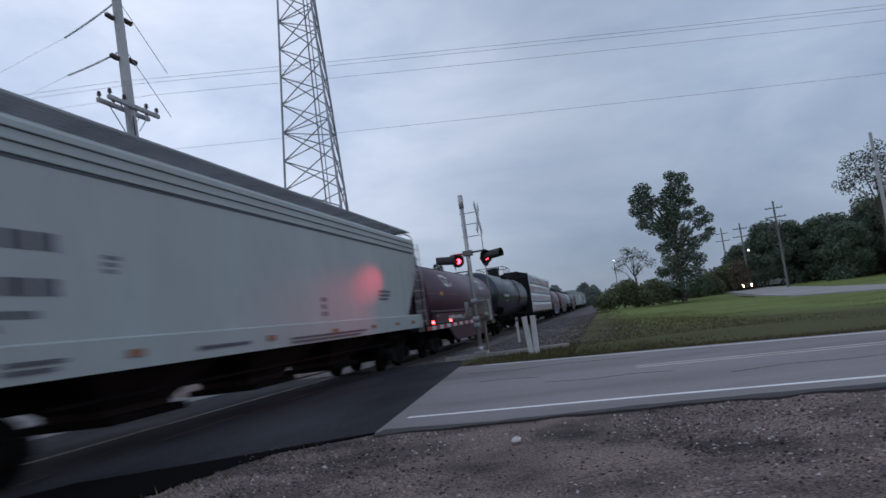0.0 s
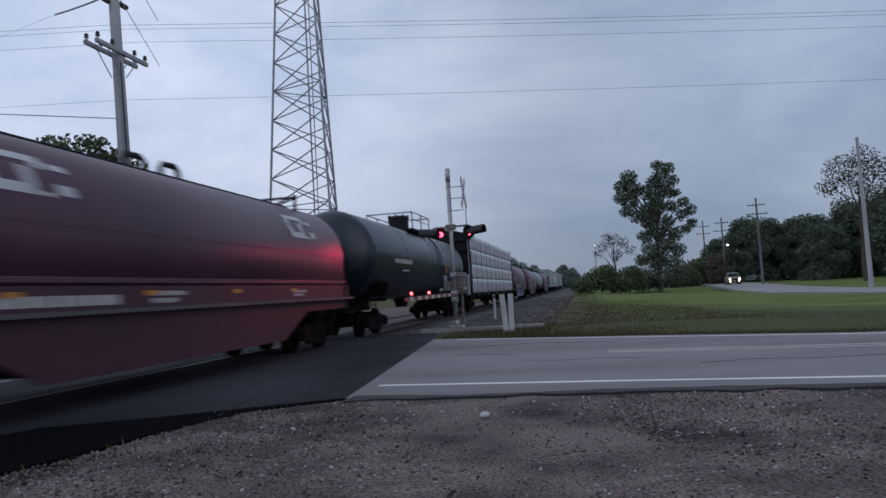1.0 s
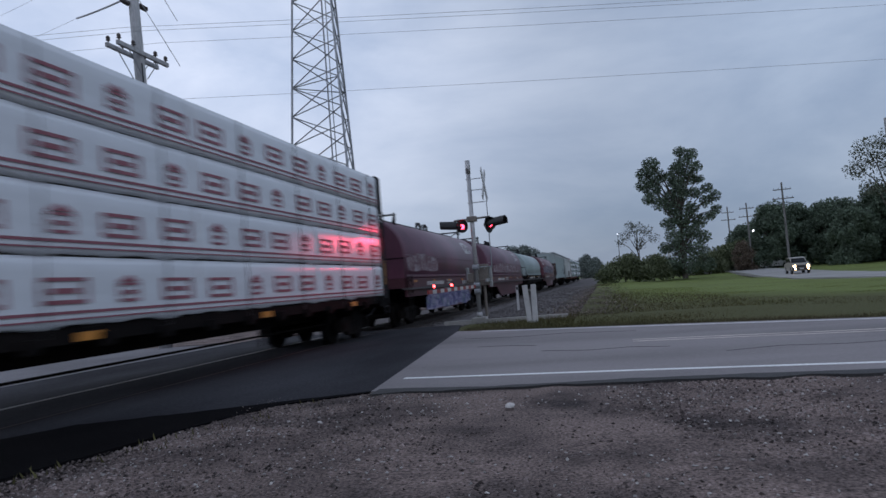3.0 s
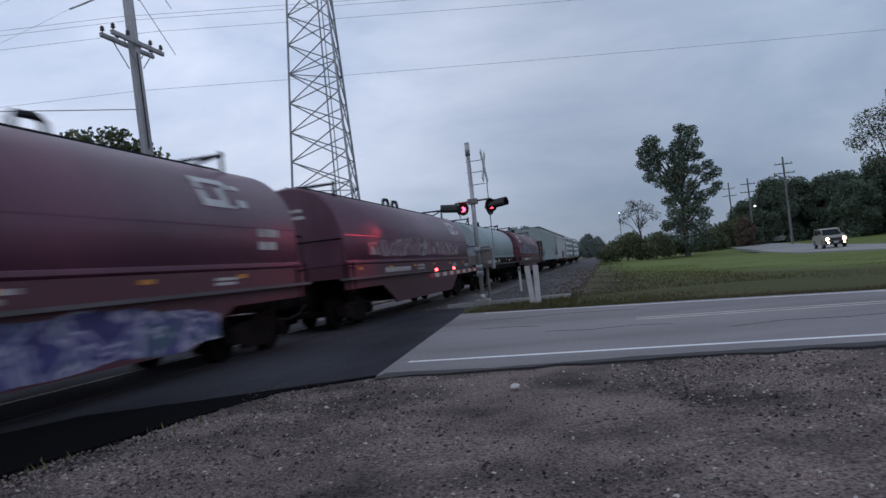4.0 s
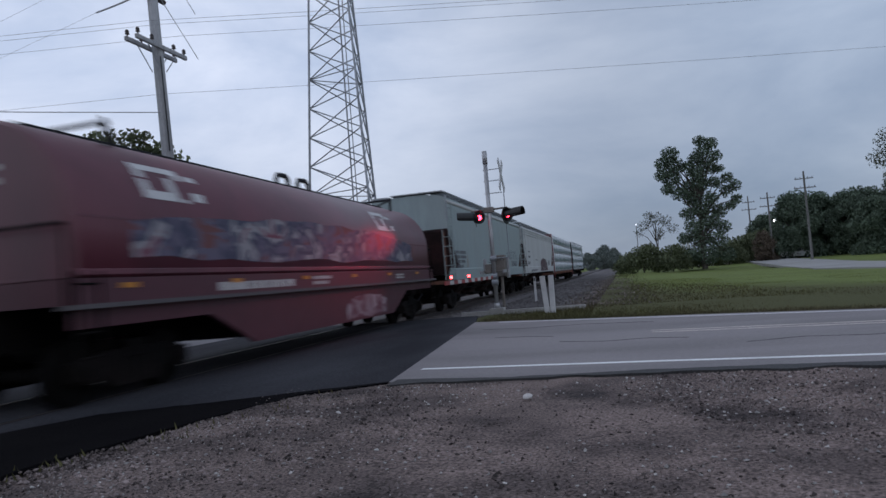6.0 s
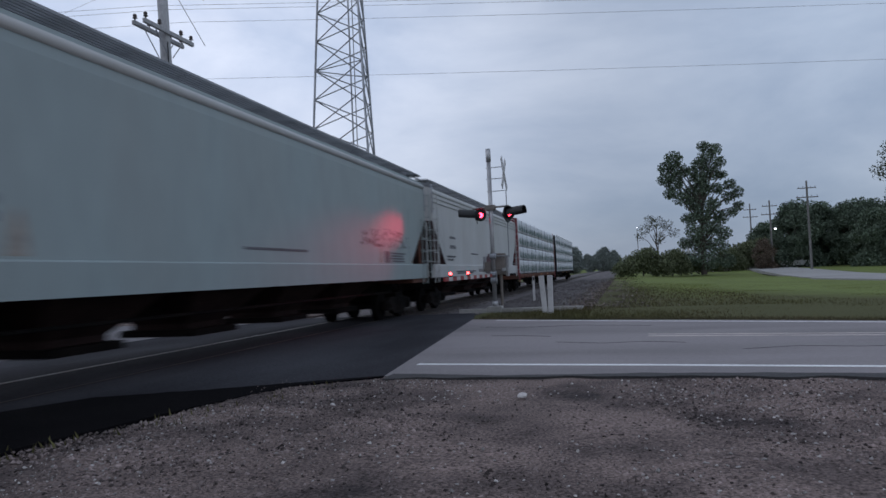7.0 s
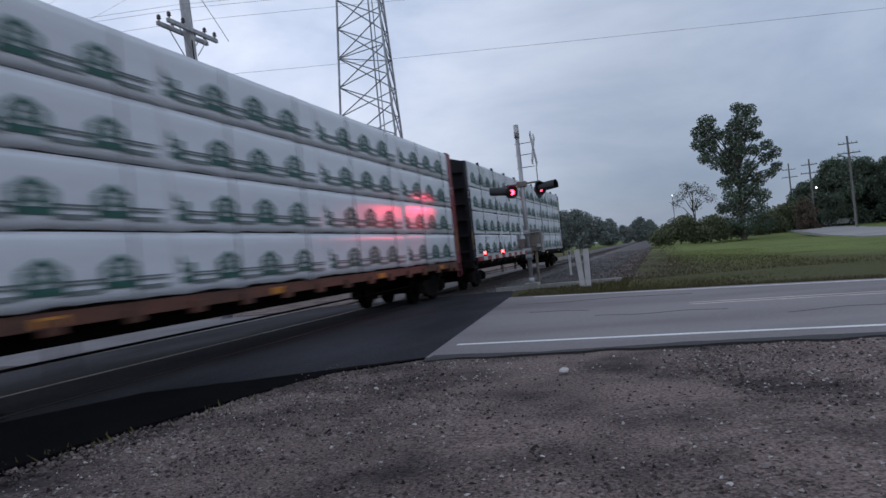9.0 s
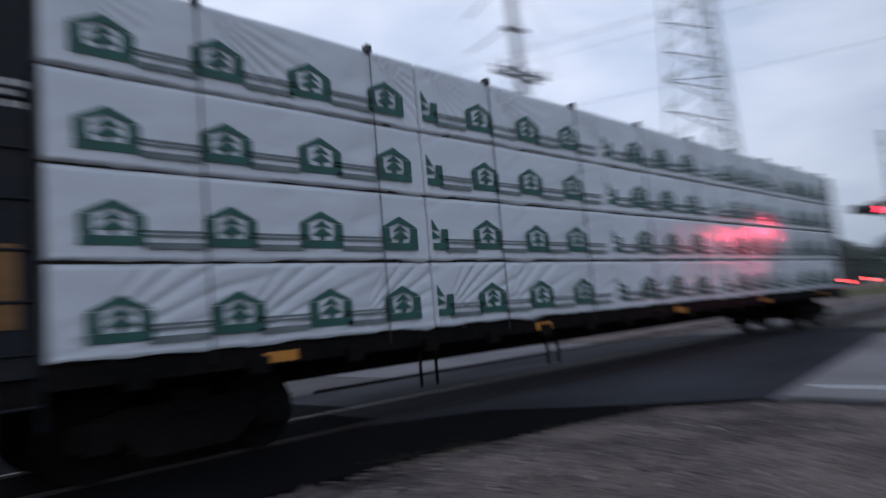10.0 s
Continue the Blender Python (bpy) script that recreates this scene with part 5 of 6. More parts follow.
part("reflector", box(B(), -0.035, 0.035, -0.016, -0.012, 0.95, 1.1), M_HOOD, ob)

# ---- lattice tower ----


def tower(cx, cy, base_r, taper, top):
    t = empty("lattice_tower", pose(cx, cy, -0.2))
    tagged(t, "tall galvanised three-legged lattice radio tower", "tower")
    fwd = Vector((cx, cy, 0)).normalized()
    rgt = Vector((fwd.y, -fwd.x, 0))
    def node(k, z):
        a = radians((173, 293, 53)[k % 3])
        return (rgt * math.cos(a) + fwd * math.sin(a)) * (base_r - taper * z) + Vector((0, 0, z))
    step = 1.72
    n = int(top / step)
    for k in range(3):
        bm = B()
        rod(bm, node(k, 0), node(k, n * step), 0.075, 0.05, n=8)
        part("leg", bm, M_GALV, t)
        for j in range(n):
            a, b = j * step, (j + 1) * step
            part("brace", rod(B(), node(k, a), node(k + 1, b), 0.038, n=5), M_GALV, t)
            part("brace", rod(B(), node(k + 1, a), node(k, b), 0.038, n=5), M_GALV, t)
        for j in range(0, n + 1, 4):
            part("girt", rod(B(), node(k, j * step), node(k + 1, j * step), 0.032, n=5), M_GALV, t)
    off = rgt * 0.12 - fwd * 0.3
    bm = B()
    rod(bm, off, off + Vector((0, 0, n * step)), 0.045, n=6)
    rod(bm, off + rgt * 0.22, off + rgt * 0.22 + Vector((0, 0, n * step)), 0.03, n=6)
    part("cable_run", bm, M_GALV, t)


tower(-15.0, 37.1, 2.86, 0.066, 39)

# ---- utility pole beside the track, with wires ----


def insulator(bm, p, s=1.0):
    p = Vector(p)
    prof = ((0, 0.02), (0.08, 0.02), (0.081, 0.07), (0.13, 0.045), (0.15, 0.045), (0.151, 0.065), (0.20, 0.04), (0.22, 0.01))
    loft(bm, [[p + Vector((r * s * math.cos(2 * math.pi * k / 10), r * s * math.sin(2 * math.pi * k / 10), z * s)) for k in range(10)] for z, r in prof])


def near_pole():
    p = empty("utility_pole", pose(-14.05, 19.55, -0.3, 0, -2.3))
    tagged(p, "tall weathered grey utility pole with a double cross-arm", "utility pole")
    part("pole", rod(B(), (0, 0, 0), (0, 0, 17.5), 0.215, 0.145, n=16), M_POLEWOOD, p, smooth=True)
    for x in (-0.2, 0.2):
        part("cross_arm", box(B(), x - 0.05, x + 0.05, -1.28, 1.28, 9.98, 10.12, 0.01), M_POLEWOOD, p)
    bm = B()
    for s in (-1, 1):
        for x in (-0.2, 0.2):
            rod(bm, (x, s * 0.75, 10.0), (x * 0.9, s * 0.12, 9.25), 0.018, n=5)
    part("arm_brace", bm, M_GALV, p)
    for y in (-1.18, -0.5, 0.62, 1.18):
        for x in (-0.2, 0.2):
            bm = B()
            insulator(bm, (x, y, 10.12), 1.1)
            part("insulator", bm, M_INSUL, p)
    for z in (11.75, 13.2, 14.6):
        for s in (-1, 1):
            prof = [(0.16 + 0.10 * k + d, r) for k in range(4) for d, r in ((0, 0.03), (0.01, 0.095), (0.06, 0.05), (0.09, 0.03))]
            part("insulator_string", loft(B(), [[(0.1 * s + r * math.cos(2 * math.pi * k / 10), s * q, z + 0.05 + r * math.sin(2 * math.pi * k / 10)) for k in range(10)] for q, r in prof]), M_INSUL, p)
    bm = rod(B(), (0.2, -0.15, 6.5), (0.2, -0.15, 9.7), 0.02, n=5)
    part("ground_conduit", bm, M_BLACK, p)


near_pole()


def wire(pts, r, sag=0.0, label="long overhead power wire"):
    bm = B()
    out_pts = []
    for a, b in zip(pts, pts[1:]):
        a, b = Vector(a), Vector(b)
        for k in range(13):
            t = k / 12
            out_pts.append(a.lerp(b, t) - Vector((0, 0, 4 * sag * t * (1 - t))))
    pipe(bm, out_pts, r, 4)
    tagged(part("overhead_wire", bm, M_WIRE), label, "wire", "overhead wires")


for (x, y), z in (((-13.9, 18.2), 10.12), ((-13.95, 19.0), 10.30), ((-14.0, 20.1), 10.28), ((-14.2, 19.3), 8.10)):
    wire([(x - 57.8, y - 14, z + 0.9), (x, y, z), (x + 72, y + 20.3, z + 0.5)], 0.006, 0.5)
for z, drop in ((13.75, -0.35), (11.9, 0.05)):
    wire([(-14.4, 19.6, z), (-17.7, 20.6, z + drop)], 0.03, 0.05, "dark strain insulator string on a wire")
    wire([(-17.7, 20.6, z + drop), (-60, 33.5, z + 1.0)], 0.005, 0.3)
for z in (13.4, 11.8):
    wire([(-14.4, 19.5, z), (-13.68, 20.7, z - 2.2)], 0.012, 0.0, "steel guy wire running down from the pole")
wire([(-14.3, 19.3, 7.5), (-60, 3, 13.5)], 0.018, 0.8, "slack grey telephone cable")

# ---- trees ----


def leaf_cloud(blobs, count, size, seed, flat=0.85):
    """Small leaf tufts scattered in the shells of uneven lumps, as vertices and faces."""
    r = np.random.default_rng(seed)
    w = np.array([b[3] ** 2 for b in blobs])
    pick = r.choice(len(blobs), count, p=w / w.sum())
    c = np.array([b[:3] for b in blobs])[pick]
    rad = np.array([b[3] for b in blobs])[pick]
    d = r.normal(size=(count, 3))
    d /= np.linalg.norm(d, axis=1, keepdims=True)
    p = c + d * (rad * r.uniform(0.2, 1.22, count) ** 0.6)[:, None] * np.array([1, 1, flat])
    u = r.normal(size=(count, 3))
    u /= np.linalg.norm(u, axis=1, keepdims=True)
    v = np.cross(u, r.normal(size=(count, 3)))
    v /= np.linalg.norm(v, axis=1, keepdims=True)
    s = (size * r.uniform(0.6, 1.4, count))[:, None]
    q = np.stack([p - u * s, p + v * s * 0.55, p + u * s, p - v * s * 0.55], 1).reshape(-1, 3)
    return q, np.arange(count * 4).reshape(-1, 4)


def leaf_mesh(name, blobs, count, size, seed, flat=0.85):
    q, f = leaf_cloud(blobs, count, size, seed, flat)
    me = bpy.data.meshes.new(name)
    me.from_pydata(q.tolist(), [], f.tolist())
    return me


def tree(place, blobs, trunk_r, count, size, material, seed, label, scale=1.0, name="tree", category="tree", fork=0.25):
    """A tapered trunk, limbs to every lump of the crown, and leaf tufts. Lumps are x, y, z, radius from the foot."""
    t = empty(name, pose(*place))
    tagged(t, label, category, "")
    top = max(b[2] for b in blobs)
    bm = B()
    r = random.Random(seed)
    stem = [Vector((0, 0, -0.2))]
    for k in range(1, 7):
        z = top * 0.9 * k / 6
        stem.append(Vector((sum(b[0] for b in blobs) / len(blobs) * (k / 6) ** 1.5 + r.uniform(-0.15, 0.15), r.uniform(-0.15, 0.15), z)))
    for k in range(6):
        rod(bm, stem[k], stem[k + 1], trunk_r * (1 - k / 6.6), trunk_r * (1 - (k + 1) / 6.6), n=8)
    for b in blobs:
        end = Vector(b[:3])
        z = max(top * fork * 0.6, end.z * 0.62)
        k = min(5, int(z / (top * 0.9) * 6))
        a = stem[k].lerp(stem[k + 1], 0.5)
        mid = a.lerp(end, 0.55) + Vector((0, 0, 0.12 * (end - a).length))
        rod(bm, a, mid, trunk_r * 0.34, trunk_r * 0.2, n=6)
        rod(bm, mid, end, trunk_r * 0.2, trunk_r * 0.07, n=6)
        for j in range(4):
            tip = end + Vector((r.uniform(-1, 1), r.uniform(-1, 1), r.uniform(-0.4, 1))) * b[3] * 0.9
            rod(bm, mid.lerp(end, 0.6), tip, trunk_r * 0.09, trunk_r * 0.03, n=5)
    part("trunk", bm, M_BARK, t)
    mesh_part("crown", leaf_mesh("crown", blobs, count, size, seed), material, t)
    t.scale = (scale,) * 3
    return t


BIG = [(-3.2, -0.5, 16, 1.3), (-4.3, 0, 14.8, 1.1), (-2.6, 0.5, 14.4, 1.4), (-4.5, -0.25, 13.2, 1.1), (-3.2, 0.25, 12.6, 1.4), (-3.9, -0.5, 11.2, 1), (-2.4, 0, 10.6, 1.3), (0.9, 0.5, 17.6, 0.9), (2.2, -0.25, 16.9, 1), (1.2, 0.25, 16, 1.3), (2.7, -0.5, 15.2, 1), (0.2, 0, 15, 1.2), (1.8, 0.5, 14, 1.4), (0, -0.25, 13, 1.3), (3, 0.25, 13.4, 0.8), (-1, -0.5, 14, 1), (0.6, 0, 11.6, 1.3), (-1, 0.5, 11.4, 1.2), (2.3, -0.25, 11.6, 1), (4, 0.25, 12, 0.9), (4.8, -0.5, 10.8, 0.9), (3.6, 0, 10.2, 1), (5, 0.5, 9, 0.8), (4.2, -0.25, 8.2, 0.8), (-0.8, 0.25, 9.6, 1.3), (1.4, -0.5, 9.4, 1.2), (0.2, 0, 8, 1.4), (2.6, 0.5, 7.6, 1.2), (-1.6, -0.25, 7.6, 1.1), (1.2, 0.25, 6.2, 1.5), (-0.9, -0.5, 5.8, 1.4), (2.9, 0, 5.4, 1.1), (-0.3, 0.5, 4, 1.6), (2, -0.25, 3.6, 1.5), (-2.3, 0.25, 4.2, 1), (-1.9, -0.5, 2, 1.4), (0.6, 0, 1.8, 1.7), (3.1, 0.5, 1.6, 1.2)]
tree((10.7, 100, -0.1), [(x, y, z, q * 0.93) for x, y, z, q in BIG], 0.40, 19000, 0.16, M_LEAF, 3, "tall dark cottonwood with an uneven two-lobed crown", name="cottonwood_tree")
THIN = [(0, 0, 7.6, 1.2), (-1.6, 0, 6.8, 1.0), (1.5, 0.2, 7.2, 1.0), (-2.4, 0, 5.8, 0.8), (2.4, 0, 6.0, 0.9), (0.4, 0, 5.4, 1.0), (-0.8, 0.3, 8.2, 0.8)]
tree((5.0, 106, -0.1), THIN, 0.20, 1300, 0.11, M_LEAFC, 5, "small thin-leaved tree with bare grey limbs", name="sparse_tree")
LOW = [(-1.8, 0, 1.4, 1.6), (0, 0.4, 2.0, 1.9), (1.8, 0, 1.5, 1.7), (3.2, 0.3, 1.0, 1.2), (-3.0, 0.2, 0.9, 1.1), (0.8, -0.6, 2.8, 1.2)]
first = tree((2.6, 97, -0.1), LOW, 0.12, 6500, 0.165, M_LEAFB, 7, "dense olive shrub at the edge of the grass", 1.0, "shrub", "shrub")
first["group"] = "shrubs along the track"
for x, y, s in ((6.4, 98, 0.75), (9.2, 101, 0.55), (15.8, 114, 0.75), (19.0, 122, 1.2), (21.8, 124, 1.15)):
    c = copy_thing(first, pose(x, y, -0.1, 0, 0, (x * 37) % 60 - 30))
    c.scale = (s, s, s * (1.0 + 0.12 * ((x * 7) % 3 - 1)))
lump = random.Random(23)
ROUND = []
for k in range(46):
    z = 0.6 + 9.8 * k / 45
    reach = 3.6 * math.sin(math.pi * min(1.0, 0.30 + 0.66 * z / 11.4)) ** 0.5
    a = lump.uniform(0, 2 * math.pi)
    q = reach * lump.uniform(0.25, 1.0)
    ROUND.append((q * math.cos(a), q * math.sin(a), z, lump.uniform(1.1, 2.0)))
wood = tree((27.5, 122, -0.1), ROUND, 0.34, 24000, 0.20, M_LEAF, 11, "full dark deciduous tree at the edge of the woods", 0.95, "woodland_tree")
wood["group"] = "trees along the far road"
for x, y, s in ((31.5, 126, 1.0), (35.5, 122, 0.86), (39, 126, 0.92), (36, 112, 0.78), (41, 116, 0.95), (44, 120, 1.0), (47, 118, 1.05), (45, 108, 0.95), (49, 112, 1.15), (53, 118, 1.2), (50, 102, 1.0), (56, 110, 1.25), (60, 118, 1.3), (58, 100, 1.2),
                (64, 108, 1.35), (31, 132, 0.9), (25.5, 135, 0.75)):
    c = copy_thing(wood, pose(x, y, -0.1, 0, 0, (x * 53 + y * 17) % 360))
    c.scale = (s, s, s * (0.93 + 0.14 * ((x * 13 + y) % 5) / 4))
russet = tree((21.6, 117, -0.1), ROUND, 0.34, 12000, 0.22, M_LEAFR, 29, "small tree with russet brown leaves before the woods", 0.42, "woodland_tree")
russet["group"] = "trees along the far road"
SPARSE = [(-1.6, 0, 12.6, 1.7), (0.8, 0, 13.6, 1.6), (2.6, 0.3, 12.2, 1.7), (-2.8, 0, 10.6, 1.4), (0.2, 0.5, 11.2, 1.7), (3.6, 0, 10.0, 1.6), (1.5, 0, 9.2, 1.7), (-1.4, 0.3, 8.6, 1.3)]
tree((31.0, 84, -0.1), SPARSE, 0.30, 4200, 0.13, M_LEAFC, 13, "tall thin-leaved tree showing grey limbs and sky", name="sparse_tree")
FARW = [(0, 0, 7.5, 3.0), (-3, 0.4, 6.2, 2.8), (3, 0, 6.0, 2.8), (1, 0.4, 3.6, 3.0), (-1.5, 0, 9.4, 2.0), (-4.6, 0, 3.4, 2.2), (4.6, 0, 3.2, 2.2), (0, 0, 1.6, 2.6)]
# far trees wear the foliage colour that carries the haze
far = tree((-20, 190, -0.1), FARW, 0.3, 7500, 0.32, M_LEAFD, 17, "deciduous tree far along the track, paled for haze", 1.0, "distant_tree")
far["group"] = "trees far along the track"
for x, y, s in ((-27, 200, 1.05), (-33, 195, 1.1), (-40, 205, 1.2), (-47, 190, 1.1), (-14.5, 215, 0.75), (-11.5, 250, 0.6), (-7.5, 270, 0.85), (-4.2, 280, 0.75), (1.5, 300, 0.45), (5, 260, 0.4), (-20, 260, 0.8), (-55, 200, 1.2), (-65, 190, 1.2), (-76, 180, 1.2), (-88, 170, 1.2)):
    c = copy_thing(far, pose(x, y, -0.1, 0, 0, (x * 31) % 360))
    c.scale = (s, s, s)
SIDE = [(0, 0, 11.2, 2.4), (-2.2, 0, 9.6, 2.2), (2.4, 0.4, 10.2, 2.0), (0.4, 1.0, 8.2, 2.5), (-2.9, 0, 7.0, 2.2), (3.0, 0, 7.4, 2.0), (0, 0, 5.2, 2.6), (-1.2, 0, 12.6, 1.2), (1.9, 0, 12.4, 1.1)]
side_tree = tree((-38.6, 46.0, -0.1), SIDE, 0.3, 7000, 0.19, M_LEAFB, 19, "olive leafy tree standing beyond the track", 1.14, "roadside_tree")
side_tree["group"] = "trees beyond the track"
for x, y, s in ((-41.8, 44.4, 1.12), (-36.2, 48.2, 1.06), (-47, 42, 1.12), (-53, 36, 1.1)):
    c = copy_thing(side_tree, pose(x, y, -0.1, 0, 0, (x * 71) % 360))
    c.scale = (s, s, s)

# ---- far poles, street lamp, buildings ----


def far_pole(x, y, top, arms, lamp=False, wood=M_FARWOOD):
    p = empty("utility_pole", pose(x, y, -0.1 + dip(x, y)))
    tagged(p, ("wooden utility pole with two cross-arms" if arms else "bare grey wooden utility pole") + (" and a lit lamp" if lamp else " by the far road"), "utility pole", "poles along the far road")
    part("pole", rod(B(), (0, 0, 0), (0, 0, top), 0.17, 0.11, n=10), wood, p)
    for z, w in arms:
        part("cross_arm", box(B(), -w / 2, w / 2, -0.06, 0.06, z, z + 0.12), wood, p)
        for s in (-0.45, -0.2, 0.2, 0.45):
            bm = B()
            insulator(bm, (s * w, 0, z + 0.12), 0.8)
            part("insulator", bm, M_INSUL, p)
    if lamp:
        part("lamp_bracket", rod(B(), (0, 0, top * 0.57), (0.55, -0.5, top * 0.57 + 0.2), 0.03, n=6), M_GALV, p)
        part("street_lamp_head", rod(B(), (0.55, -0.5, top * 0.57 + 0.0), (0.55, -0.5, top * 0.57 + 0.24), 0.16, 0.09, n=12), M_BULB, p, "lit white street lamp")


far_pole(23.4, 97, 11.6, ((9.4, 2.6), (10.6, 2.2)))
far_pole(22.9, 117.8, 10.85, ((8.6, 2.6), (9.9, 2.2)), True)
far_pole(23.6, 139, 12.2, ((9.6, 2.6), (11.0, 2.2)))
far_pole(20.6, 55, 11.3, (), wood=M_POLEWOOD)


ob = part("street_lamp", rod(B(), (0, 0, 0), (0, 0, 9.5), 0.09, 0.06, n=10), M_FARWOOD)
ob.matrix_basis = pose(3.2, 150, -0.1)
tagged(ob, "slim pole carrying a lit white street lamp", "street lamp")
part("street_lamp_head", rod(B(), (0, -0.1, 9.45), (0, -0.1, 9.62), 0.09, 0.06, n=12), M_BULB, ob, "lit white lamp head")


def shed(x, y, w, d, z, label, roof):
    s = empty("farm_building", pose(x, y, -0.1, 0, 0, 15))
    tagged(s, label, "building")
    part("wall", box(B(), -w / 2, w / 2, -d / 2, d / 2, 0, z), M_WHITE, s)
    part("roof", prism(B(), [(-w / 2 - 0.3, z), (w / 2 + 0.3, z), (0, z + w * roof)], "y", -d / 2 - 0.3, d / 2 + 0.3), M_GRATE, s)
    part("door", box(B(), -0.5, 0.5, -d / 2 - 0.04, -d / 2, 0, 2.0), M_BOX, s)
    for q in (-0.3, 0.3):
        part("window", box(B(), q * w - 0.4, q * w + 0.4, -d / 2 - 0.03, -d / 2, 1.0, 1.9), M_GLASS, s)


shed(13.9, 118, 4.0, 5, 1.5, "small low white farm building behind the trees", 0.15)
shed(29.5, 134, 3.0, 4, 1.6, "small white shed at the edge of the woods", 0.2)
for x in (12.3, 13.2):
    bm = rod(B(), (0, 0, 0), (0, 0, 6.2), 0.32, 0.26, n=16)
    rod(bm, (0, 0, 6.2), (0, 0, 6.6), 0.26, 0.03, n=16)
    ob = part("silo", bm, M_WHITE, smooth=False)
    ob.matrix_basis = pose(x, 150, -0.1)
    tagged(ob, "slim white silo far behind the trees", "silo", "silos behind the trees")

# ---- the car on the far road, and parked ones ----


def vehicle(name, m, paint, label, lit):
    v = empty(name, m)
    tagged(v, label, "car")
    half = [(-2.3, 0.42), (-2.32, 0.95), (-2.15, 1.08), (-1.1, 1.14), (2.15, 1.12), (2.28, 0.95), (2.28, 0.45), (1.9, 0.32), (-1.9, 0.32)]
    bm = prism(B(), half, "x", -0.90, 0.90)
    bmesh.ops.bevel(bm, geom=bm.edges[:], offset=0.05, segments=2, affect="EDGES")
    body = part("body", bm, paint, v)
    rings = []
    for y, z, w in ((-1.25, 1.10, 0.84), (-0.55, 1.70, 0.68), (0.3, 1.78, 0.70), (1.7, 1.74, 0.69), (2.12, 1.12, 0.82)):
        rings.append((y, z, w))
    bm = B()
    prism(bm, [(y, z) for y, z, w in rings], "x", -0.76, 0.76)
    part("cabin", bm, paint, v)
    for s in (-1, 1):
        x0, x1 = sorted((s * 0.76, s * 0.772))
        part("side_window", prism(B(), [(-1.0, 1.2), (-0.5, 1.62), (0.35, 1.68), (0.35, 1.2)], "x", x0, x1), M_GLASS, v)
        part("side_window", prism(B(), [(0.45, 1.2), (0.45, 1.68), (1.55, 1.66), (1.85, 1.2)], "x", x0, x1), M_GLASS, v)
        for y in (-1.42, 1.42):
            w = part("wheel", rod(B(), (s * 0.72, y, 0.36), (s * 0.92, y, 0.36), 0.36, n=20), M_TYRE, v)
            part("rim", rod(B(), (s * 0.92, y, 0.36), (s * 0.93, y, 0.36), 0.21, n=16), M_GALV, w)
        part("headlamp", rod(B(), (s * 0.66, -2.26, 0.80), (s * 0.66, -2.345, 0.80), 0.15, 0.13, n=14), M_HEAD if lit else M_GLASS, v, "lit headlamp" if lit else "")
        part("fog_lamp", rod(B(), (s * 0.62, -2.40, 0.50), (s * 0.62, -2.43, 0.50), 0.09, n=12), M_HEAD if lit else M_GLASS, v, "lit fog lamp" if lit else "")
        part("tail_lamp", box(B(), s * 0.7 - 0.1, s * 0.7 + 0.1, 2.26, 2.30, 0.8, 1.0), M_STRIPER, v)
        part("mirror", box(B(), s * 0.9 - 0.1, s * 0.9 + 0.1, -0.85, -0.75, 1.14, 1.28), paint, v)
    bm = B()
    vs = [bm.verts.new(p) for p in ((-0.74, -1.20, 1.16), (0.74, -1.20, 1.16), (0.66, -0.60, 1.67), (-0.66, -0.60, 1.67))]
    bm.faces.new(vs)
    bmesh.ops.solidify(bm, geom=bm.faces[:], thickness=-0.02)
    part("windscreen", bm, M_GLASS, v)
    part("grille", box(B(), -0.45, 0.45, -2.345, -2.30, 0.68, 0.9), M_HOOD, v)
    part("bumper", box(B(), -0.88, 0.88, -2.42, -2.28, 0.42, 0.62, 0.03), M_BLACK, v)
    part("number_plate", box(B(), -0.18, 0.18, -2.43, -2.42, 0.48, 0.58), M_WHITE, v)
    return v


DRIVE = [(0, 22.42, 118.4), (0.5, 21.73, 111.5), (1, 21.16, 104.4), (1.5, 20.58, 97.2), (2, 20.01, 90.0), (2.5, 19.55, 82.8), (3, 19.09, 76.5), (3.5, 18.69, 70.1), (4, 18.34, 64.2), (4.5, 18.11, 59.0), (5, 17.94, 54.7), (5.5, 19.60, 50.2), (6, 23.20, 46.0), (6.5, 28.20, 42.6), (7, 33.40, 40.0), (8, 44.00, 38.2), (9, 54.00, 37.0), (10, 64.00, 36.0)]
mover = vehicle("car", pose(22.4, 118, -0.03), M_PAINT, "beige sport utility car with lit headlamps on the far road", True)
mover.scale = (0.94,) * 3
vehicle("parked_car", pose(9.6, 104, -0.05, 0, 0, 70), M_WHITE, "white car parked beneath the trees", False)
vehicle("parked_car", pose(27.2, 122, -0.05, 0, 0, 80), M_WHITE, "white car parked at the edge of the woods", False)

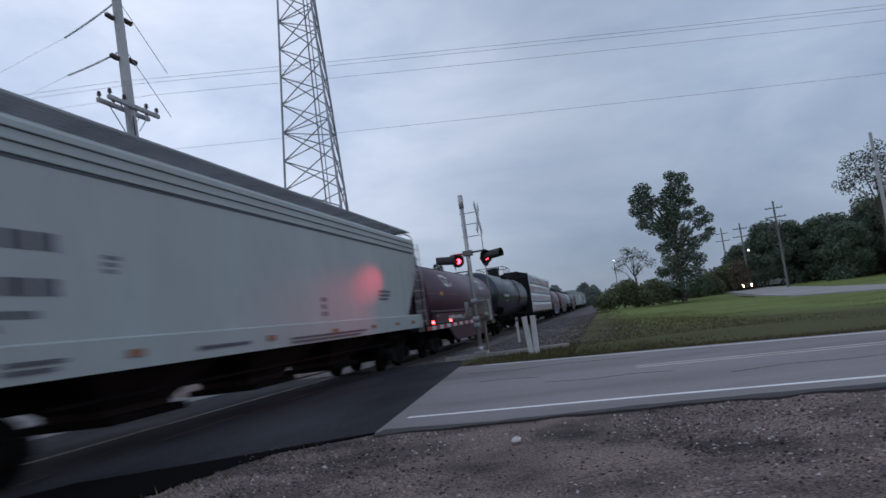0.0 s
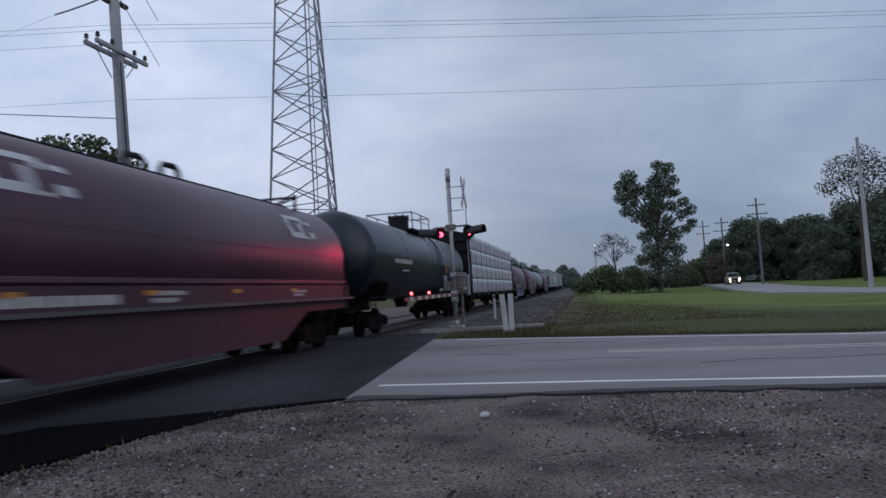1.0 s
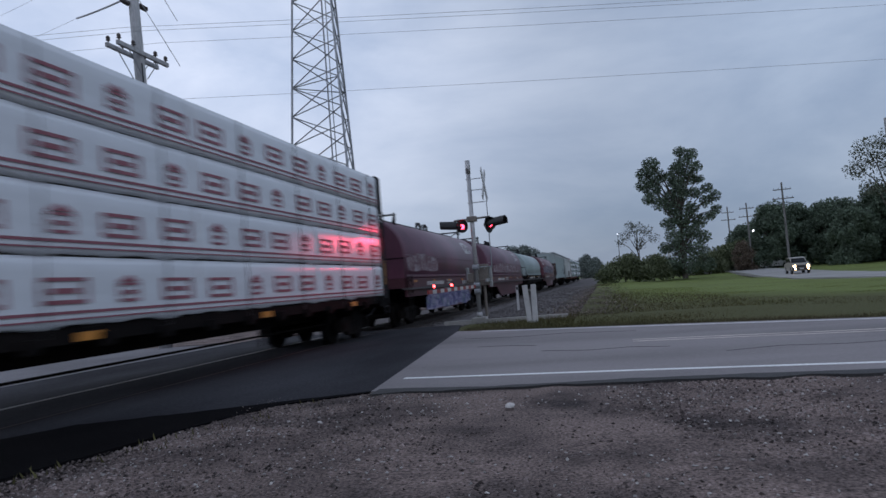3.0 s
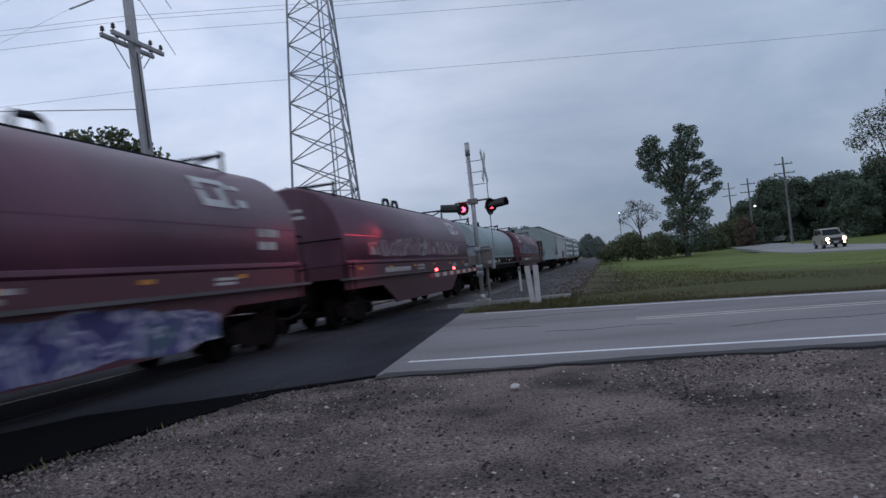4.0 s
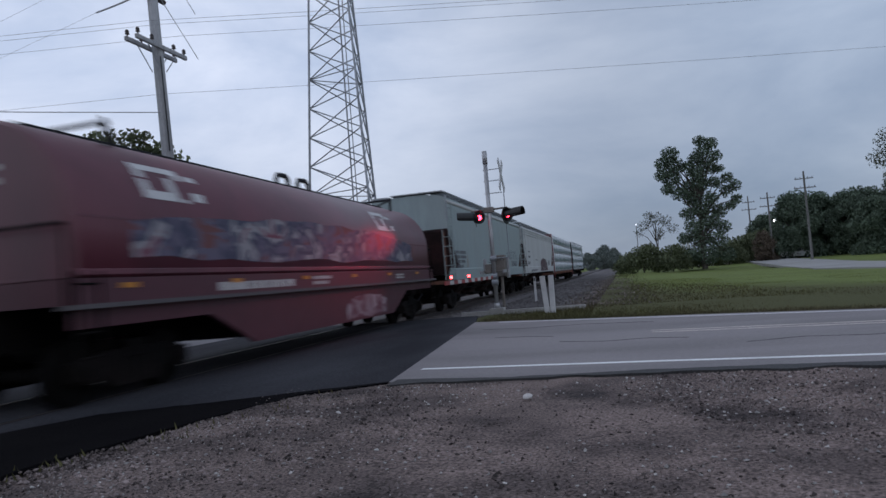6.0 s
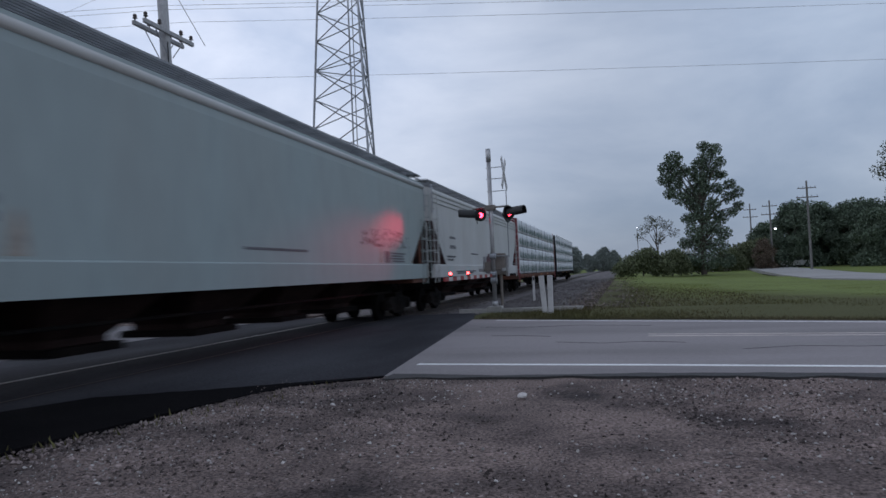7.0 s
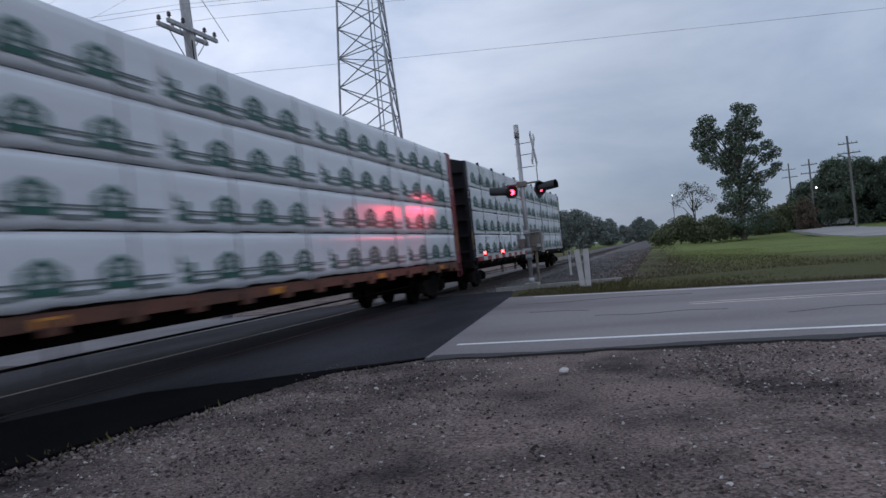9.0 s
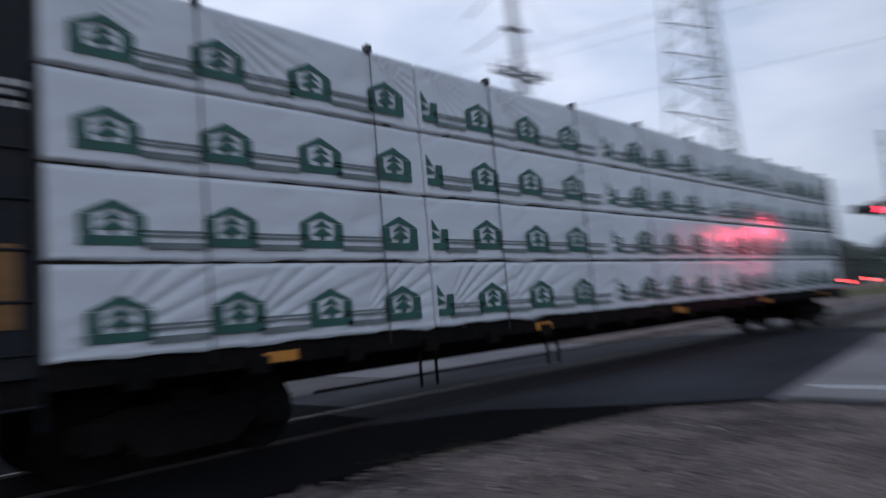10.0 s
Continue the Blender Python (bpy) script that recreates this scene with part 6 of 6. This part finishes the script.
# ---- loose stones, grass, weeds ----


def stones(name, spots, sizes, seed, material, label):
    r = np.random.default_rng(seed)
    n = len(spots)
    base = np.array([(1, 0, 0), (-1, 0, 0), (0, 1, 0), (0, -1, 0), (0, 0, 1), (0, 0, -1)], float)
    faces = np.array([(0, 2, 4), (2, 1, 4), (1, 3, 4), (3, 0, 4), (2, 0, 5), (1, 2, 5), (3, 1, 5), (0, 3, 5)])
    a = r.uniform(0, 6.28, n)
    jitter = base[None] * r.uniform(0.6, 1.25, (n, 6, 1)) + r.normal(0, 0.18, (n, 6, 3))
    jitter *= sizes[:, None, None] * np.stack([np.ones(n), r.uniform(0.6, 1, n), r.uniform(0.45, 0.8, n)], 1)[:, None]
    c, s = np.cos(a)[:, None], np.sin(a)[:, None]
    x, y = jitter[..., 0] * c - jitter[..., 1] * s, jitter[..., 0] * s + jitter[..., 1] * c
    v = np.stack([x, y, jitter[..., 2]], -1) + np.asarray(spots)[:, None]
    f = (faces[None] + 6 * np.arange(n)[:, None, None]).reshape(-1, 3)
    me = bpy.data.meshes.new(name)
    me.from_pydata(v.reshape(-1, 3).tolist(), [], f.tolist())
    return tagged(mesh_part(name, me, material), label, "stones", kind="stuff")


r = np.random.default_rng(2)
N = 130000
u = r.uniform(0, 1, N)
ry = 1.2 + 7.0 * u ** 0.9
rx = r.uniform(-5.2, 7.0, N)
dens = np.array([noise.noise(Vector((x * 0.45, y * 0.45, 9))) for x, y in zip(rx, ry)])
keep = (dens * 2.8 + r.uniform(-0.5, 0.5, N) > 0.05) & ((rx > -4.4) | (ry < 5.5)) & (rx > -5.0 + 0.0 * ry) & (ry < 8.15)
rx, ry = rx[keep], ry[keep]
rz = np.array([height(x, y) - 0.018 for x, y in zip(rx, ry)])
stones("loose_stones", np.stack([rx, ry, rz], 1), 0.004 + 0.022 * r.uniform(0, 1, len(rx)) ** 5, 3, M_STONE, "small loose grey stones strewn over the gravel lot")
for name, count, small, big, seed, material, label in (("pale_chips", 5200, 0.005, 0.022, 12, M_FLECK, "small pale stone chips scattered on the gravel"), ("leaf_litter", 3200, 0.006, 0.022, 14, M_LITTER, "dark bits of leaf litter on the gravel")):
    px, py = r.uniform(-4.4, 7.0, count * 2), 1.2 + 6.8 * r.uniform(0, 1, count * 2)
    near = np.array([noise.noise(Vector((a * 0.6, b * 0.6, seed))) for a, b in zip(px, py)]) * 1.5 + r.uniform(-0.5, 0.5, count * 2) > 0.0
    px, py = px[near], py[near]
    stones(name, np.stack([px, py, np.array([height(a, b) - (0.014 if seed == 12 else 0.018) for a, b in zip(px, py)])], 1), small + (big - small) * r.uniform(0, 1, len(px)) ** 3, seed, material, label)
# pale stones along the edge of the dark asphalt
n = 2600
t = r.uniform(0, 1, n)
ex = np.interp(t, [0, 0.35, 0.6, 0.8, 1], [-5.0, -4.85, -4.35, -3.9, -3.0]) + r.normal(0.15, 0.22, n)
ey = np.interp(t, [0, 0.35, 0.6, 0.8, 1], [1.0, 4.6, 6.6, 7.55, 8.1]) - np.abs(r.normal(0, 0.12, n))
stones("edge_stones", np.stack([ex, ey, np.array([height(a, b) - 0.035 for a, b in zip(ex, ey)])], 1), r.uniform(0.01, 0.035, n), 5, M_STONE, "crushed stones along the broken asphalt edge")
n = 14000
bx, by = r.uniform(-10.9, -1.9, n), 21.6 + 60 * r.uniform(0, 1, n) ** 1.7
stones("ballast_stones", np.stack([bx, by, np.where((bx > -9.6) & (bx < -6.0), -0.12, np.where(bx > -5.2, -0.08, -0.24))], 1), r.uniform(0.02, 0.05, n), 6, M_BALLAST, "grey crushed ballast stones beside the rails")

n = 5200
sy = 22.0 + 46 * r.uniform(0, 1, n) ** 1.5
sx = -1.1 + np.abs(r.normal(0, 0.9, n)) * r.choice([-0.6, 1.0], n)
stones("spilled_gravel", np.stack([sx, sy, np.full(n, -0.05)], 1), 0.015 + 0.035 * r.uniform(0, 1, n) ** 2, 16, M_STONE, "pale gravel spilled along the edge of the grass")

bm = bmesh.new()
bmesh.ops.create_icosphere(bm, subdivisions=2, radius=0.042)
for v in bm.verts:
    v.co += Vector((noise.noise(v.co * 9), noise.noise(v.co * 9 + Vector((5, 0, 0))), noise.noise(v.co * 9 + Vector((0, 5, 0))))) * 0.03
    v.co.z *= 0.6
ob = part("pale_rock", bm, M_FLECK)
ob.matrix_basis = pose(-1.05, 6.85, 0.01, 0, 0, 30)
tagged(ob, "pale broken rock lying on the gravel", "rock")
for x, y, s in ((-2.9, 6.4, 0.8), (0.2, 3.6, 0.6), (2.4, 3.1, 0.7), (-1.9, 3.2, 0.5), (1.3, 2.7, 0.5), (-0.5, 2.6, 0.6)):
    c = copy_thing(ob, pose(x, y, 0.0, 0, 0, x * 90))
    c.scale = (s * 0.6,) * 3


def blades(name, spots, tall, seed, material, label):
    r = np.random.default_rng(seed)
    n = len(spots)
    a = r.uniform(0, 6.28, n)
    w = np.stack([np.cos(a), np.sin(a), 0 * a], 1) * (0.012 + 0.02 * tall[:, None])
    tip = np.stack([r.normal(0, 0.35, n), r.normal(0, 0.35, n), np.ones(n)], 1) * tall[:, None]
    v = np.stack([spots - w, spots + w, spots + tip], 1)
    me = bpy.data.meshes.new(name)
    me.from_pydata(v.reshape(-1, 3).tolist(), [], np.arange(3 * n).reshape(-1, 3).tolist())
    return tagged(mesh_part(name, me, material), label, "grass", kind="stuff")


n = 90000
gx = r.uniform(-1.6, 26, n)
edge = np.interp(gx, [-4, -1.2, 1.5, 5, 12, 30], [18.3, 17.3, 16.4, 14.9, 13.6, 12.4])
gy = edge + 36 * r.uniform(0, 1, n) ** 2.2
keep = (gy - 17 + 0.28 * gx) * (gx + 5) * 0.0077 + r.normal(0, 0.25, n) > 1.1
gx, gy = gx[keep], gy[keep]
gz = np.array([-0.07 + dip(a, b) for a, b in zip(gx, gy)])
blades("lawn_grass", np.stack([gx, gy, gz], 1), r.uniform(0.02, 0.055, len(gx)), 8, M_BLADE, "short green grass blades on the lot beside the road")
n = 42000
gx = r.uniform(-1.4, 24, n)
edge = np.interp(gx, [-4, -1.2, 1.5, 5, 12, 30], [18.3, 17.3, 16.4, 14.9, 13.6, 12.4])
deep = np.interp(gx, [-1.4, 3, 7, 12, 24], [34, 24, 10, 5.0, 3.0])
gy = edge + deep * r.uniform(0, 1, n) ** 1.6
blades("rough_verge", np.stack([gx, gy, np.array([-0.08 + dip(a, b) for a, b in zip(gx, gy)])], 1), r.uniform(0.03, 0.085, n), 18, M_ROUGH, "dry olive-brown rough grass along the road edge")
n = 9000
gx = r.uniform(-4.2, 2.2, n)
gy = np.interp(gx, [-4, -1.2, 1.5, 5], [18.7, 17.6, 16.6, 15.2]) + 5.5 * r.uniform(0, 1, n) ** 1.3
blades("verge_weeds", np.stack([gx, gy, np.full(n, -0.1)], 1), r.uniform(0.05, 0.20, n) * np.clip(1.1 - np.abs(gx + 1.6) / 5, 0.4, 1), 9, M_ROUGH, "rough olive-brown weeds on the road verge")
bm = grid(B(), -4.5, -1.1, 20, 17.3, 22.4, 24, lambda x, y: -0.06 + 0.04 * noise.noise(Vector((x, y, 4))) - (0.12 if y < 18.6 - 0.3 * (x + 4.4) else 0))
structure("verge", bm, M_GRASS, "rough grass verge by the crossing signal", "grass", True)
n = 90
a = r.uniform(0, 1, n)
blades("edge_weeds", np.stack([np.interp(a, [0, 1], [-4.95, -3.4]) + r.normal(0, 0.12, n), np.interp(a, [0, 1], [4.0, 7.8]) + r.normal(0, 0.12, n), np.full(n, -0.04)], 1), r.uniform(0.03, 0.10, n), 10, M_ROUGH, "sparse low weeds at the edge of the asphalt")

n = 6000
wy = 21.8 + 70 * r.uniform(0, 1, n) ** 1.8
wx = -0.9 + r.normal(0, 0.95, n) + 0.004 * (wy - 22)
blades("trackside_weeds", np.stack([wx, wy, np.full(n, -0.16)], 1), r.uniform(0.06, 0.22, n), 12, mat("dry_weed", (0.12, 0.105, 0.06), 0.9, big=(0.4, 0.4), fine=(5, 0.25), bump=0, tint=(0.06, 0.07, 0.03), pieces=-0.4, spec=0.1), "dry brown-green weeds between gravel and grass")
n = 18000
vx = r.uniform(-4.0, 14, n)
vy = np.interp(vx, [-4, -1.2, 1.5, 5, 12, 30], [18.6, 17.45, 16.5, 15.0, 13.7, 12.4]) + np.abs(r.normal(0, 0.45, n))
blades("dry_verge", np.stack([vx, vy, np.full(n, -0.07)], 1), r.uniform(0.03, 0.12, n), 14, bpy.data.materials["dry_weed"], "dry brown grass along the road edge")

# ---- ties under the rails ----
bm = box(B(), -1.3, 1.3, -0.115, 0.115, -0.19, -0.115, 0.012)
TIE = bpy.data.meshes.new("tie")
bm.to_mesh(TIE)
bm.free()
TIE.materials.append(M_TIE)
bed = bpy.data.objects["track_bed"]
for k in range(220):
    ob = new("tie", TIE)
    ob.parent = bed
    ob.location = (TRACK, 21.6 + 0.54 * k, 0)


def motions():
    """The train rolls by at a steady pace; the car drives up the far road and off."""
    steps = [0.5 * k for k in range(21)]
    for ob, y, z, turn in CARS:
        walk(ob, [(t, pose(TRACK, y - SPEED * t, RAILTOP + z, 0, 0, turn)) for t in steps])
    rows = []
    for k, (t, x, y) in enumerate(DRIVE):
        a, b = DRIVE[max(0, k - 1)], DRIVE[min(len(DRIVE) - 1, k + 1)]
        rows.append((t, pose(x, y, 0.05 + dip(x, y), 0, 0, math.degrees(math.atan2(b[1] - a[1], -(b[2] - a[2]))))))
    walk(mover, rows)


motions()
